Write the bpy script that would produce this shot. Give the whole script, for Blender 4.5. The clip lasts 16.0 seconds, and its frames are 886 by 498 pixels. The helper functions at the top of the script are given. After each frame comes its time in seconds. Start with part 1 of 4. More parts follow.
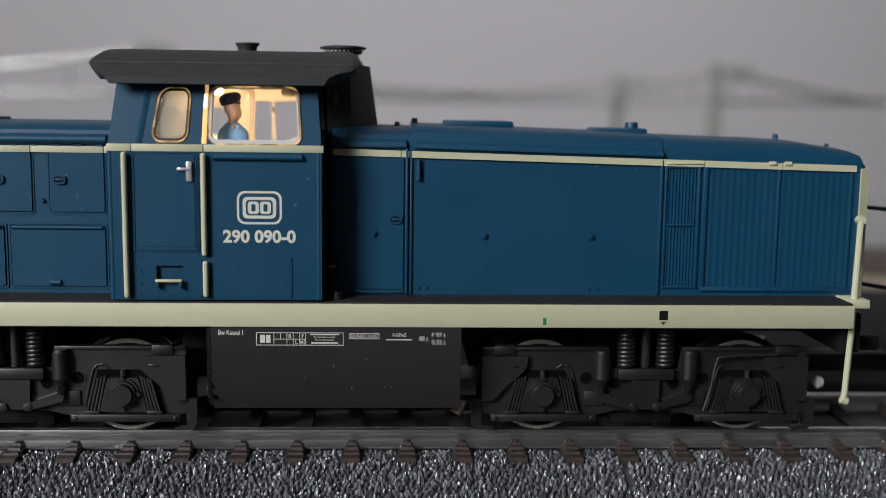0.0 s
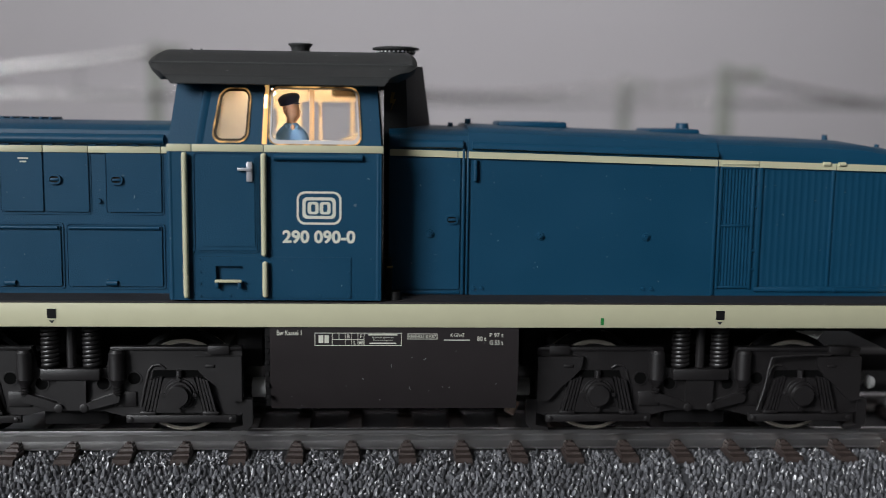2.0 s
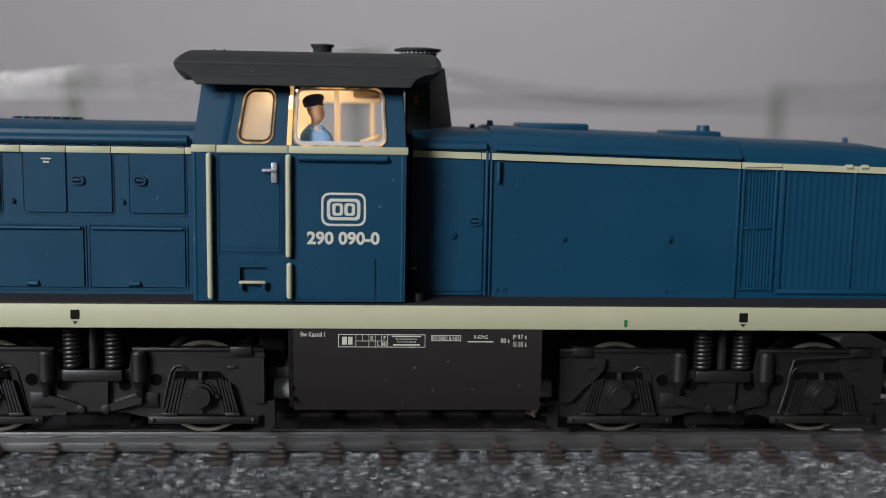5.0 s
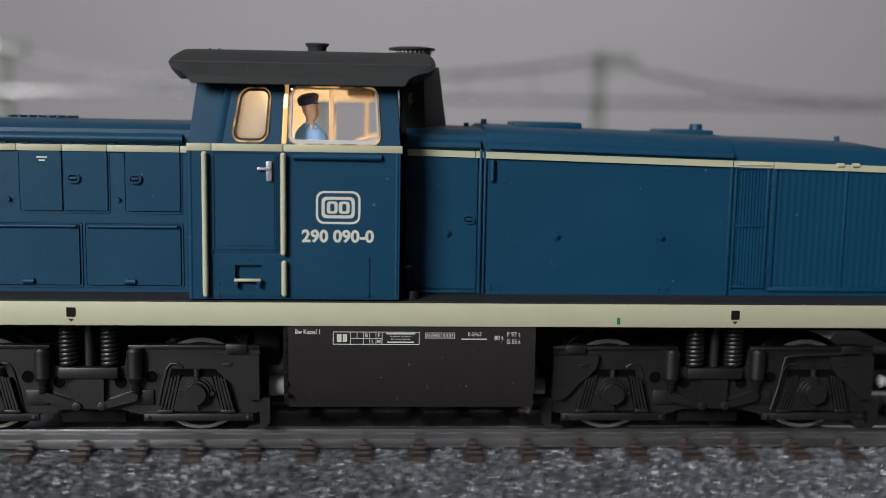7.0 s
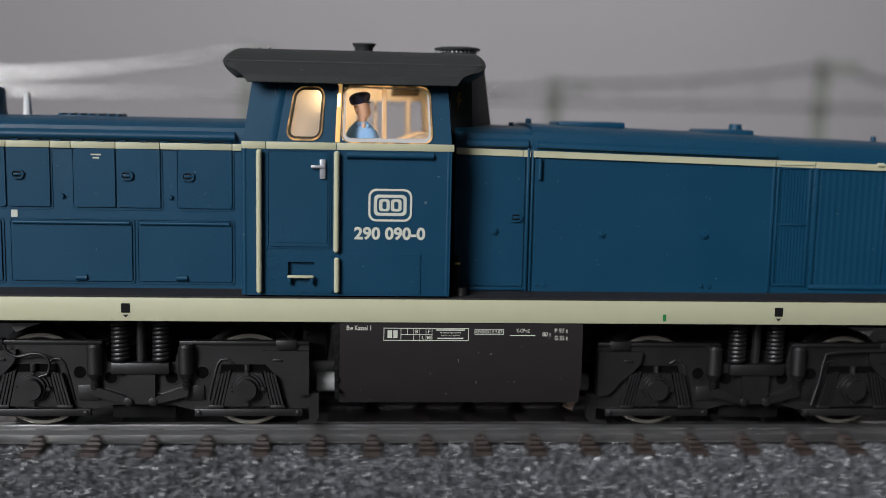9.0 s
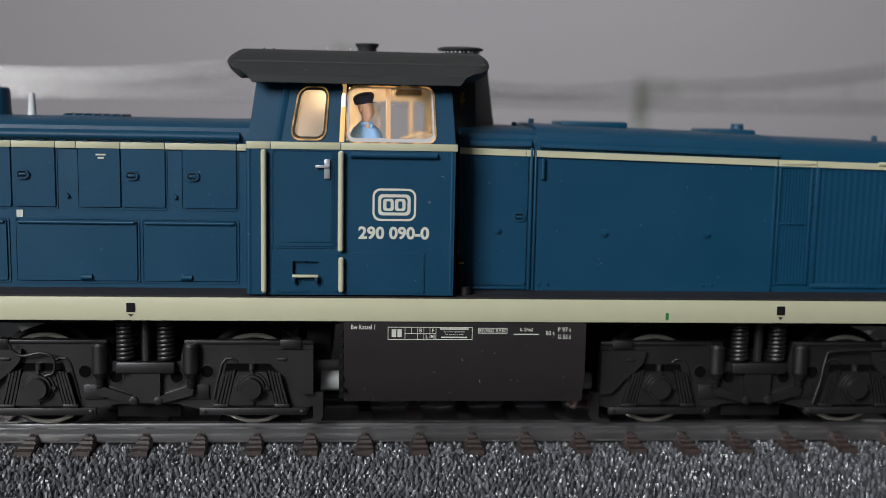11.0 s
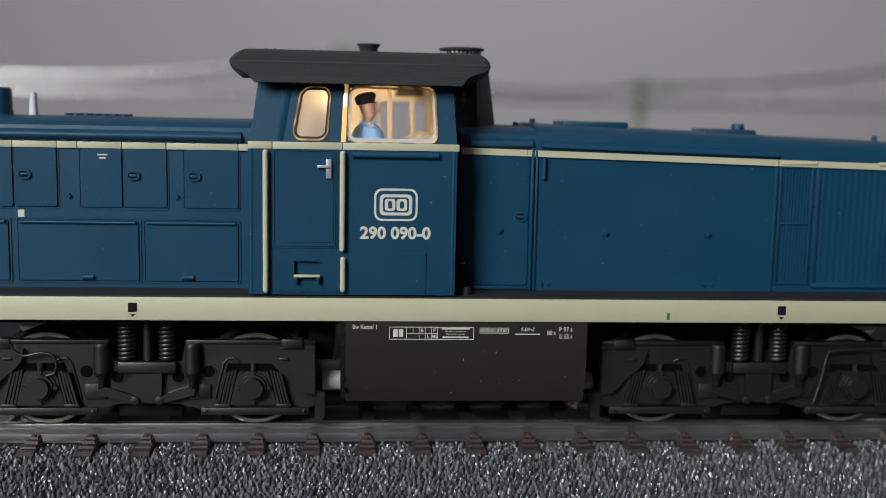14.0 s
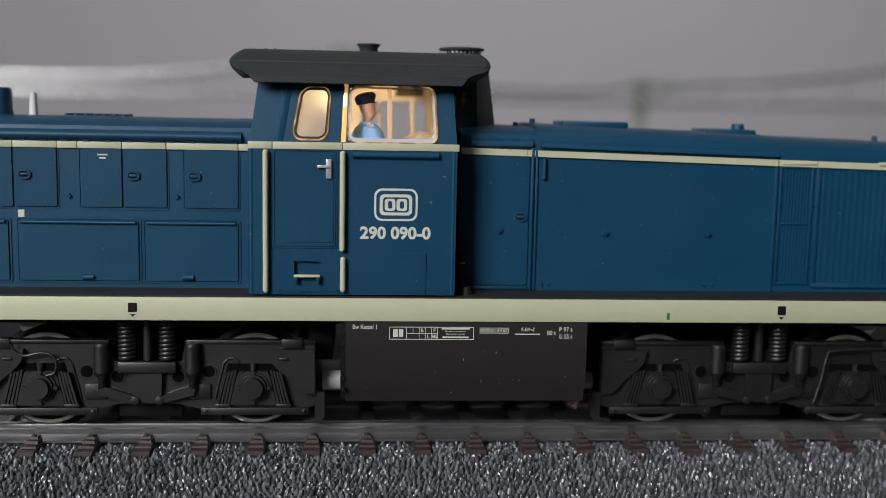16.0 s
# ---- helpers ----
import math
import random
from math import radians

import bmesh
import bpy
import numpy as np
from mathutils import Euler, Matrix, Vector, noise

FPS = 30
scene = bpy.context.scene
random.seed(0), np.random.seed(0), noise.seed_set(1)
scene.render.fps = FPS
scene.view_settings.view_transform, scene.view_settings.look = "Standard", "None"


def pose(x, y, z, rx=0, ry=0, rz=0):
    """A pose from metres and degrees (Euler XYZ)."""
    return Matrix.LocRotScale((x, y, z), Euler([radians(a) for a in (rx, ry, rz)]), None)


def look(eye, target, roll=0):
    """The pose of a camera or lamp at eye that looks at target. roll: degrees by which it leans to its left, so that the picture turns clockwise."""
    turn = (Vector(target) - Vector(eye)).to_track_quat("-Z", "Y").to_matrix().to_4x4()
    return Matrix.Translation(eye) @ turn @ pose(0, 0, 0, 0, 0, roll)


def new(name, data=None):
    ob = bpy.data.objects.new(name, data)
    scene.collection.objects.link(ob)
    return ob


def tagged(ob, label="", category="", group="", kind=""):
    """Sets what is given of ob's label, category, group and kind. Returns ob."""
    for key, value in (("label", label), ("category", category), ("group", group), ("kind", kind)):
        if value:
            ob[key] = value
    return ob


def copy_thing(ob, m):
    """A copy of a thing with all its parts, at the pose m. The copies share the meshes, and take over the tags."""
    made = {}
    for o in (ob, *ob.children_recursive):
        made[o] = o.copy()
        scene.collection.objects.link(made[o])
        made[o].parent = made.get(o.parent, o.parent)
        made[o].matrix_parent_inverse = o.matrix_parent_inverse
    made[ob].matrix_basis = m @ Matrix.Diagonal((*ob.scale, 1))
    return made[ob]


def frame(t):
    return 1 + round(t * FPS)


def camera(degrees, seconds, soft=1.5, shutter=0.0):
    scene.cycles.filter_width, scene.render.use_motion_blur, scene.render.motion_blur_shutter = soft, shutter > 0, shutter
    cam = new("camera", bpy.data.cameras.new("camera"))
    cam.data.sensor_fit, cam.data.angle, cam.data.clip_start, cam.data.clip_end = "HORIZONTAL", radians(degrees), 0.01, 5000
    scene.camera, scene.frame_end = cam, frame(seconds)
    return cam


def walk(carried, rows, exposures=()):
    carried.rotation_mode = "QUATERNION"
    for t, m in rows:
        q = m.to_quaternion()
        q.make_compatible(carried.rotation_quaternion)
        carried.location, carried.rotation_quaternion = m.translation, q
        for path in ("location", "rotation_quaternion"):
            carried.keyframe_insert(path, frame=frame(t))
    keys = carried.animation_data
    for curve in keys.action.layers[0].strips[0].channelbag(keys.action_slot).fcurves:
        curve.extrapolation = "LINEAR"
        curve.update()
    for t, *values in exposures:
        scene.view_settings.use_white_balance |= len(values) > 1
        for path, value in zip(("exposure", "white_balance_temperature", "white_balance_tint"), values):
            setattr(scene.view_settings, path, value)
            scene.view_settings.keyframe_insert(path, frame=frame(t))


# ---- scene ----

MM = 0.001

# ---------------------------------------------------------------- camera and travel
# distance that the locomotive has run along the track, in millimetres
RUN = [(0.0, 0.0), (1.0, 0.0), (1.5, 0.0), (2.0, 0.1), (2.5, 2.05), (3.0, 9.3), (3.5, 21.6), (4.0, 39.2), (4.5, 63.8),
       (4.7, 74.7), (6.8, 197.2), (7.0, 208.4), (7.5, 236.7), (8.0, 264.9), (8.5, 292.0), (9.0, 315.1), (9.2, 323.3),
       (10.0, 348.0), (10.6, 356.6), (11.1, 358.4), (11.5, 358.4), (16.0, 358.4)]
# camera beside the locomotive: seconds, x, y, z in millimetres, yaw, pitch, roll in degrees
RIDE = [
    (0.0, 7.72, -147.90, 43.84, -2.70, -7.75, -0.75), (0.5, 7.70, -147.92, 43.82, -2.74, -7.74, -0.75),
    (1.0, 7.70, -147.60, 43.76, -2.68, -7.74, -0.75), (1.5, 6.02, -147.57, 43.62, -2.86, -7.68, -0.74),
    (2.0, -0.73, -147.68, 43.48, -3.15, -7.61, -0.78), (2.5, -2.20, -147.02, 43.38, -3.05, -7.57, -0.73),
    (3.0, -2.43, -146.78, 43.52, -3.10, -7.63, -0.76), (3.5, 0.52, -146.66, 43.61, -3.15, -7.66, -0.76),
    (4.0, -2.44, -147.08, 43.54, -3.13, -7.58, -0.82), (4.5, -5.14, -147.45, 43.65, -3.16, -7.62, -0.86),
    (4.7, -4.34, -147.33, 43.58, -3.35, -7.59, -0.95), (6.8, -5.30, -147.99, 43.67, -3.67, -7.65, -1.01),
    (7.0, -4.15, -148.20, 43.60, -3.63, -7.66, -0.98), (7.5, -7.33, -148.86, 43.57, -3.90, -7.63, -1.06),
    (8.0, -8.84, -149.17, 43.39, -4.03, -7.61, -1.10), (8.5, -9.10, -149.25, 43.24, -4.03, -7.60, -1.17),
    (9.0, -11.88, -149.55, 43.18, -4.16, -7.57, -1.17), (9.2, -12.20, -149.65, 43.18, -4.18, -7.57, -1.16),
    (11.5, -12.79, -150.18, 43.18, -4.29, -7.58, -1.11), (12.0, -13.10, -150.22, 43.20, -4.36, -7.59, -1.12),
    (12.5, -13.13, -150.22, 43.22, -4.38, -7.59, -1.13), (16.0, -13.13, -150.22, 43.22, -4.38, -7.59, -1.13),
]


def glide(rows, t):
    """Smooth value of a table at t: cubic pieces with limited slopes."""
    ts = [r[0] for r in rows]
    i = max(0, min(len(ts) - 2, sum(1 for a in ts if a <= t) - 1))
    out = []
    for c in range(1, len(rows[0])):
        def slope(k):
            if k <= 0 or k >= len(rows) - 1:
                return 0.0
            a = (rows[k][c] - rows[k - 1][c]) / (ts[k] - ts[k - 1])
            b = (rows[k + 1][c] - rows[k][c]) / (ts[k + 1] - ts[k])
            return 0.0 if a * b <= 0 else 2 * a * b / (a + b)
        h = ts[i + 1] - ts[i]
        u = min(1.0, max(0.0, (t - ts[i]) / h))
        p, q, m, n = rows[i][c], rows[i + 1][c], slope(i) * h, slope(i + 1) * h
        out.append((2 * u**3 - 3 * u**2 + 1) * p + (u**3 - 2 * u**2 + u) * m + (3 * u**2 - 2 * u**3) * q + (u**3 - u**2) * n)
    return out


TIMES = [k / 10 for k in range(161)]


def eye_pose(t):
    x, y, z, yaw, pitch, roll = glide(RIDE, t)
    s = glide(RUN, t)[0]
    return pose((x - s) * MM, y * MM, z * MM, 90 + pitch, 0, yaw) @ pose(0, 0, 0, 0, 0, -roll)


cam = camera(45.93, 16.0, soft=0.85, shutter=0.5)
cam.data.dof.use_dof = True
cam.data.dof.focus_distance = 0.135
cam.data.dof.aperture_fstop = 13.0
walk(cam, [(t, eye_pose(t)) for t in TIMES], [(0.0, 0.24), (2.0, 0.2), (4.5, 0.12), (7.0, 0.02), (9.0, -0.07), (16.0, -0.1)])

# ---------------------------------------------------------------- light
world = bpy.data.worlds.new("world")
scene.world = world
world.use_nodes = True
sky = world.node_tree.nodes.new("ShaderNodeTexSky")
sky.sky_type = "NISHITA"
sky.sun_disc = False
sky.sun_elevation = radians(25)
sky.sun_rotation = radians(200)
world.node_tree.nodes["Background"].inputs["Strength"].default_value = 0.1
world.node_tree.links.new(sky.outputs[0], world.node_tree.nodes["Background"].inputs[0])


def area(name, at, to, w, h, watts, colour):
    d = bpy.data.lights.new(name, "AREA")
    d.shape, d.size, d.size_y, d.energy, d.color = "RECTANGLE", w, h, watts, colour
    ob = new(name, d)
    ob.matrix_world = look(at, to)
    return ob


area("window_light", (-1.6, -1.65, 1.08), (-0.2, 0.0, 0.0), 0.8, 1.0, 54.0, (0.94, 0.97, 1.0))
# unseen area lamp added to brighten the far wall
area("far_wall_fill", (0.2, 1.1, 1.5), (0.1, 3.2, -0.1), 3.0, 0.5, 41.5, (0.96, 0.95, 1.0))


# ---------------------------------------------------------------- materials
def nodes_of(name):
    m = bpy.data.materials.new(name)
    m.use_nodes = True
    return m, m.node_tree.nodes, m.node_tree.links, m.node_tree.nodes["Principled BSDF"]


def surface(name, colour, rough=0.5, metal=0.0, vary=0.12, scale=300.0, bump=0.15, bump_scale=4000.0, dist=0.00005, specular=0.5, dust=0.0):
    """Painted or moulded surface: colour drift at two scales, fine bump, a few dust specks."""
    m, n, l, b = nodes_of(name)
    tc = n.new("ShaderNodeTexCoord")
    a = n.new("ShaderNodeTexNoise")
    a.inputs["Scale"].default_value, a.inputs["Detail"].default_value = scale, 4
    l.new(tc.outputs["Object"], a.inputs["Vector"])
    ramp = n.new("ShaderNodeMix")
    ramp.data_type = "RGBA"
    ramp.inputs["A"].default_value = (*[c * (1 - vary) for c in colour], 1)
    ramp.inputs["B"].default_value = (*[min(1, c * (1 + vary)) for c in colour], 1)
    l.new(a.outputs["Fac"], ramp.inputs["Factor"])
    top = ramp.outputs["Result"]
    if dust:
        v = n.new("ShaderNodeTexNoise")
        v.inputs["Scale"].default_value, v.inputs["Detail"].default_value = 1700.0, 1
        l.new(tc.outputs["Object"], v.inputs["Vector"])
        r = n.new("ShaderNodeMapRange")
        r.inputs["From Min"].default_value, r.inputs["From Max"].default_value = 0.775, 0.80
        l.new(v.outputs["Fac"], r.inputs["Value"])
        k = n.new("ShaderNodeMath")
        k.operation = "MULTIPLY"
        k.inputs[1].default_value = dust
        l.new(r.outputs["Result"], k.inputs[0])
        mx = n.new("ShaderNodeMix")
        mx.data_type = "RGBA"
        mx.inputs["B"].default_value = (0.45, 0.46, 0.46, 1)
        l.new(k.outputs[0], mx.inputs["Factor"])
        l.new(top, mx.inputs["A"])
        top = mx.outputs["Result"]
    l.new(top, b.inputs["Base Color"])
    rr = n.new("ShaderNodeMapRange")
    rr.inputs["To Min"].default_value, rr.inputs["To Max"].default_value = rough * 0.85, min(1.0, rough * 1.2)
    l.new(a.outputs["Fac"], rr.inputs["Value"])
    l.new(rr.outputs["Result"], b.inputs["Roughness"])
    b.inputs["Metallic"].default_value = metal
    b.inputs["Specular IOR Level"].default_value = specular
    if bump:
        f = n.new("ShaderNodeTexNoise")
        f.inputs["Scale"].default_value, f.inputs["Detail"].default_value = bump_scale, 2
        l.new(tc.outputs["Object"], f.inputs["Vector"])
        bp = n.new("ShaderNodeBump")
        bp.inputs["Strength"].default_value, bp.inputs["Distance"].default_value = bump, dist
        l.new(f.outputs["Fac"], bp.inputs["Height"])
        l.new(bp.outputs["Normal"], b.inputs["Normal"])
    return m


def glow(name, colour, strength):
    m, n, l, b = nodes_of(name)
    b.inputs["Base Color"].default_value = (*colour, 1)
    b.inputs["Emission Color"].default_value = (*colour, 1)
    b.inputs["Emission Strength"].default_value = strength
    return m


BLUE = surface("ocean_blue_paint", (0.0034, 0.0575, 0.118), 0.45, vary=0.12, scale=120, bump=0.6, bump_scale=5600, dist=0.00005, dust=0.2, specular=0.45)
CREAM = surface("cream_paint", (0.62, 0.60, 0.41), 0.45, vary=0.05, bump=0.15)
ROOF = surface("grey_roof_paint", (0.033, 0.034, 0.0338), 0.55, vary=0.15, bump=0.5, bump_scale=3600, dist=0.00005, dust=0.4)
BLACK = surface("black_plastic", (0.010, 0.0095, 0.010), 0.5, vary=0.25, bump=0.3, dust=0.2, specular=0.25)
BOGIE = surface("dark_grey_plastic", (0.0095, 0.0078, 0.0084), 0.44, vary=0.25, bump=0.35, bump_scale=5200, specular=1.0)
TANK = surface("brown_black_plastic", (0.027, 0.0225, 0.0235), 0.5, vary=0.08, bump=0.3, dust=0.35, specular=0.35)
DECK = surface("walkway_black", (0.02, 0.017, 0.018), 0.6, vary=0.3, bump=0.6, bump_scale=1800, dust=0.4)
STEEL = surface("blackened_steel", (0.32, 0.30, 0.27), 0.28, metal=1.0, vary=0.2)
RAILM = surface("nickel_silver_rail", (0.74, 0.73, 0.73), 0.30, metal=1.0, vary=0.15, scale=60, bump=0.05)
SILVER = surface("silver_paint", (0.62, 0.62, 0.66), 0.35, metal=0.5, vary=0.05)
SHAFT = surface("light_grey_plastic", (0.78, 0.78, 0.78), 0.4, vary=0.1)
LUG = surface("grey_casting", (0.40, 0.40, 0.395), 0.5, vary=0.2)
COPPER = surface("copper_contact", (0.88, 0.66, 0.54), 0.35, metal=0.3)
SLEEPER = surface("brown_sleeper_plastic", (0.046, 0.032, 0.028), 0.5, vary=0.3, scale=700, bump=0.7, bump_scale=2500, dist=0.0001)
STONE = surface("grey_ballast_plastic", (0.060, 0.060, 0.065), 0.5, vary=0.3, scale=500, bump=0.3, bump_scale=2500, specular=0.7)
BOARD = surface("grey_baseboard", (0.36, 0.35, 0.355), 0.7, vary=0.06, scale=8, bump_scale=300)
WALLM = surface("grey_wall_paint", (0.50, 0.485, 0.495), 0.8, vary=0.05, scale=1.2, bump=0.1, bump_scale=120, dist=0.001)
DARKWALL = surface("dark_unseen_wall", (0.06, 0.06, 0.062), 0.9, vary=0.15, scale=4, bump_scale=60)
CEILM = surface("grey_ceiling_paint", (0.42, 0.42, 0.42), 0.9, vary=0.03, scale=2, bump_scale=80)
FLOORM = surface("brown_floor", (0.16, 0.11, 0.08), 0.6, vary=0.2, scale=6, bump_scale=60)
MASTM = surface("grey_green_mast_paint", (0.28, 0.29, 0.25), 0.6, vary=0.15)
WIREM = surface("bright_drawn_wire", (0.80, 0.79, 0.77), 0.22, metal=1.0, vary=0.1, bump=0.1)
INNER = surface("cream_cab_interior", (0.76, 0.69, 0.63), 0.5, vary=0.08)
FRAMEM = surface("white_window_frame", (0.72, 0.70, 0.70), 0.25, vary=0.04)
RUBBER = surface("dark_window_rubber", (0.05, 0.035, 0.02), 0.4)
SKIN = surface("painted_skin", (0.64, 0.37, 0.25), 0.5, vary=0.08)
SHIRT = surface("light_blue_paint", (0.23, 0.41, 0.66), 0.6, vary=0.1)
CAP = surface("dark_navy_paint", (0.014, 0.015, 0.055), 0.45)
GREEN = surface("green_mark", (0.02, 0.22, 0.05), 0.5)
YELLOW = surface("yellow_mark", (0.22, 0.15, 0.04), 0.5)
PRINT = surface("pale_print", (0.74, 0.74, 0.64), 0.5, vary=0.04, bump=0)
BEIGE = surface("beige_gravel", (0.36, 0.29, 0.21), 0.8, vary=0.25, scale=200, bump=0.5, bump_scale=900)
MAT = surface("dark_gravel_mat", (0.02, 0.02, 0.021), 0.9, vary=0.3, scale=300, bump=0.6, bump_scale=1400, dist=0.0003, specular=0.2)
BROWN = surface("brown_track_plastic", (0.07, 0.045, 0.035), 0.6, vary=0.2)
RAILING = surface("dark_teal_railing", (0.010, 0.030, 0.045), 0.4)
LED = glow("warm_led", (1.0, 0.72, 0.38), 400.0)
# own glow stands in for lamp light led through the clear pillar
GUIDE = glow("amber_light_guide", (1.0, 0.58, 0.2), 0.5)

GLASS, gn, gl, gb = nodes_of("clear_glazing")
gb.inputs["Base Color"].default_value = (1, 0.99, 0.97, 1)
gb.inputs["Roughness"].default_value = 0.06
gb.inputs["IOR"].default_value = 1.15
gb.inputs["Transmission Weight"].default_value = 1.0


# ---------------------------------------------------------------- mesh helpers (all sizes in millimetres)
def finish(bm, name, mat, parent=None, label="", smooth=0.0, bevel=0.0):
    if bevel:
        edges = [e for e in bm.edges if len(e.link_faces) == 2 and e.calc_face_angle(0) > 0.6]
        bmesh.ops.bevel(bm, geom=edges, offset=bevel, segments=2, profile=0.5, affect="EDGES", clamp_overlap=True)
    bmesh.ops.recalc_face_normals(bm, faces=bm.faces)
    bmesh.ops.scale(bm, vec=(MM, MM, MM), verts=bm.verts)
    me = bpy.data.meshes.new(name)
    bm.to_mesh(me)
    bm.free()
    for m in (mat if isinstance(mat, (list, tuple)) else [mat]):
        me.materials.append(m)
    if smooth:
        me.polygons.foreach_set("use_smooth", [True] * len(me.polygons))
        me.set_sharp_from_angle(angle=radians(smooth))
    ob = new(name, me)
    if parent:
        ob.parent = parent
    if label:
        tagged(ob, label)
    return ob


def part(name, bm, material, parent, label="", smooth=30.0, bevel=0.0):
    return finish(bm, name, material, parent, label, smooth, bevel)


def box(x0, x1, y0, y1, z0, z1, bm=None):
    bm = bm or bmesh.new()
    m = Matrix.LocRotScale(((x0 + x1) / 2, (y0 + y1) / 2, (z0 + z1) / 2), None, (x1 - x0, y1 - y0, z1 - z0))
    bmesh.ops.create_cube(bm, size=1, matrix=m)
    return bm


def rod(a, b, r, seg=12, bm=None, r2=None):
    bm = bm or bmesh.new()
    a, b = Vector(a), Vector(b)
    d = b - a
    m = Matrix.Translation((a + b) / 2) @ d.to_track_quat("Z", "Y").to_matrix().to_4x4()
    bmesh.ops.create_cone(bm, cap_ends=True, segments=seg, radius1=r, radius2=r if r2 is None else r2, depth=d.length, matrix=m)
    return bm


def prism(outline, a, b, axis="y", bm=None):
    """Outline extruded along an axis from a to b; outline in the other two axes, in their order."""
    bm = bm or bmesh.new()
    def at(p, w):
        return {"x": (w, p[0], p[1]), "y": (p[0], w, p[1]), "z": (p[0], p[1], w)}[axis]
    lo = [bm.verts.new(at(p, a)) for p in outline]
    hi = [bm.verts.new(at(p, b)) for p in outline]
    bm.faces.new(lo)
    bm.faces.new(hi[::-1])
    for i in range(len(outline)):
        j = (i + 1) % len(outline)
        bm.faces.new((lo[i], lo[j], hi[j], hi[i]))
    return bm


def rounded(x0, x1, z0, z1, r, seg=5):
    pts = []
    for cx, cz, a0 in ((x1 - r, z1 - r, 0), (x0 + r, z1 - r, 90), (x0 + r, z0 + r, 180), (x1 - r, z0 + r, 270)):
        for k in range(seg + 1):
            a = radians(a0 + 90 * k / seg)
            pts.append((cx + r * math.cos(a), cz + r * math.sin(a)))
    return pts


def ring(outer, inner, a, b, bm=None):
    """Frame between two outlines of equally many points, extruded along y."""
    bm = bm or bmesh.new()
    n = len(outer)
    v = [[bm.verts.new((p[0], w, p[1])) for p in o] for o in (outer, inner) for w in (a, b)]
    for i in range(n):
        j = (i + 1) % n
        bm.faces.new((v[0][i], v[0][j], v[2][j], v[2][i]))
        bm.faces.new((v[1][i], v[3][i], v[3][j], v[1][j]))
        bm.faces.new((v[0][i], v[1][i], v[1][j], v[0][j]))
        bm.faces.new((v[2][i], v[2][j], v[3][j], v[3][i]))
    return bm


def loft(sections, bm=None, closed=True):
    """Skin over sections (lists of 3D points of equal count), capped at both ends."""
    bm = bm or bmesh.new()
    vs = [[bm.verts.new(p) for p in s] for s in sections]
    n = len(sections[0])
    for a, b in zip(vs, vs[1:]):
        for i in range(n if closed else n - 1):
            j = (i + 1) % n
            bm.faces.new((a[i], a[j], b[j], b[i]))
    bm.faces.new(vs[0][::-1])
    bm.faces.new(vs[-1])
    return bm


def lettering(name, text, x, z, y, height, parent, mat, width=None, bold=0.0, label=""):
    """Raised print from the built-in font, its left end at x and its base at z, facing -y."""
    c = bpy.data.curves.new(name, "FONT")
    c.body = text
    c.size = 1.0
    c.offset = bold
    c.resolution_u = 3
    tmp = bpy.data.objects.new(name, c)
    scene.collection.objects.link(tmp)
    bpy.context.view_layer.update()
    me = bpy.data.meshes.new_from_object(tmp)
    bpy.data.objects.remove(tmp)
    co = np.empty(len(me.vertices) * 3)
    me.vertices.foreach_get("co", co)
    co = co.reshape(-1, 3)
    lo, hi = co.min(0), co.max(0)
    k = height / (hi[1] - lo[1])
    w = width / (hi[0] - lo[0]) if width else k
    out = np.stack([(x + (co[:, 0] - lo[0]) * w) * MM, np.full(len(co), y * MM), (z + (co[:, 1] - lo[1]) * k) * MM], 1)
    me.vertices.foreach_set("co", out.ravel())
    me.update()
    me.name = name
    me.materials.clear()
    me.materials.append(mat)
    ob = new(name, me)
    ob.parent = parent
    if label:
        tagged(ob, label)
    return ob


# ---------------------------------------------------------------- room
def room():
    def slab(name, x0, x1, y0, y1, z0, z1, mat, label):
        bm = box(x0 * 1000, x1 * 1000, y0 * 1000, y1 * 1000, z0 * 1000, z1 * 1000)
        return tagged(finish(bm, name, mat), label, "wall" if "wall" in name else name, kind="structure")
    slab("wall_north", -3.2, 3.2, 3.2, 3.3, -0.9, 1.6, WALLM, "plain light grey painted wall far behind the layout")
    # east and south walls are unseen, made dark to cut reflections
    slab("wall_east", 3.1, 3.2, -2.0, 3.2, -0.9, 1.6, DARKWALL, "unseen side wall of the room, dark to cut reflections")
    slab("wall_west", -3.2, -3.1, -2.0, 3.2, -0.9, 1.6, WALLM, "plain light grey painted side wall of the room")
    slab("wall_south", -3.2, 3.2, -2.1, -2.0, -0.9, 1.6, DARKWALL, "unseen wall behind the camera, dark to cut reflections")
    slab("floor", -3.2, 3.2, -2.1, 3.3, -1.0, -0.9, FLOORM, "brown floor of the room below the layout")
    slab("ceiling", -3.2, 3.2, -2.1, 3.3, 1.6, 1.7, CEILM, "plain grey painted ceiling above the layout")


room()


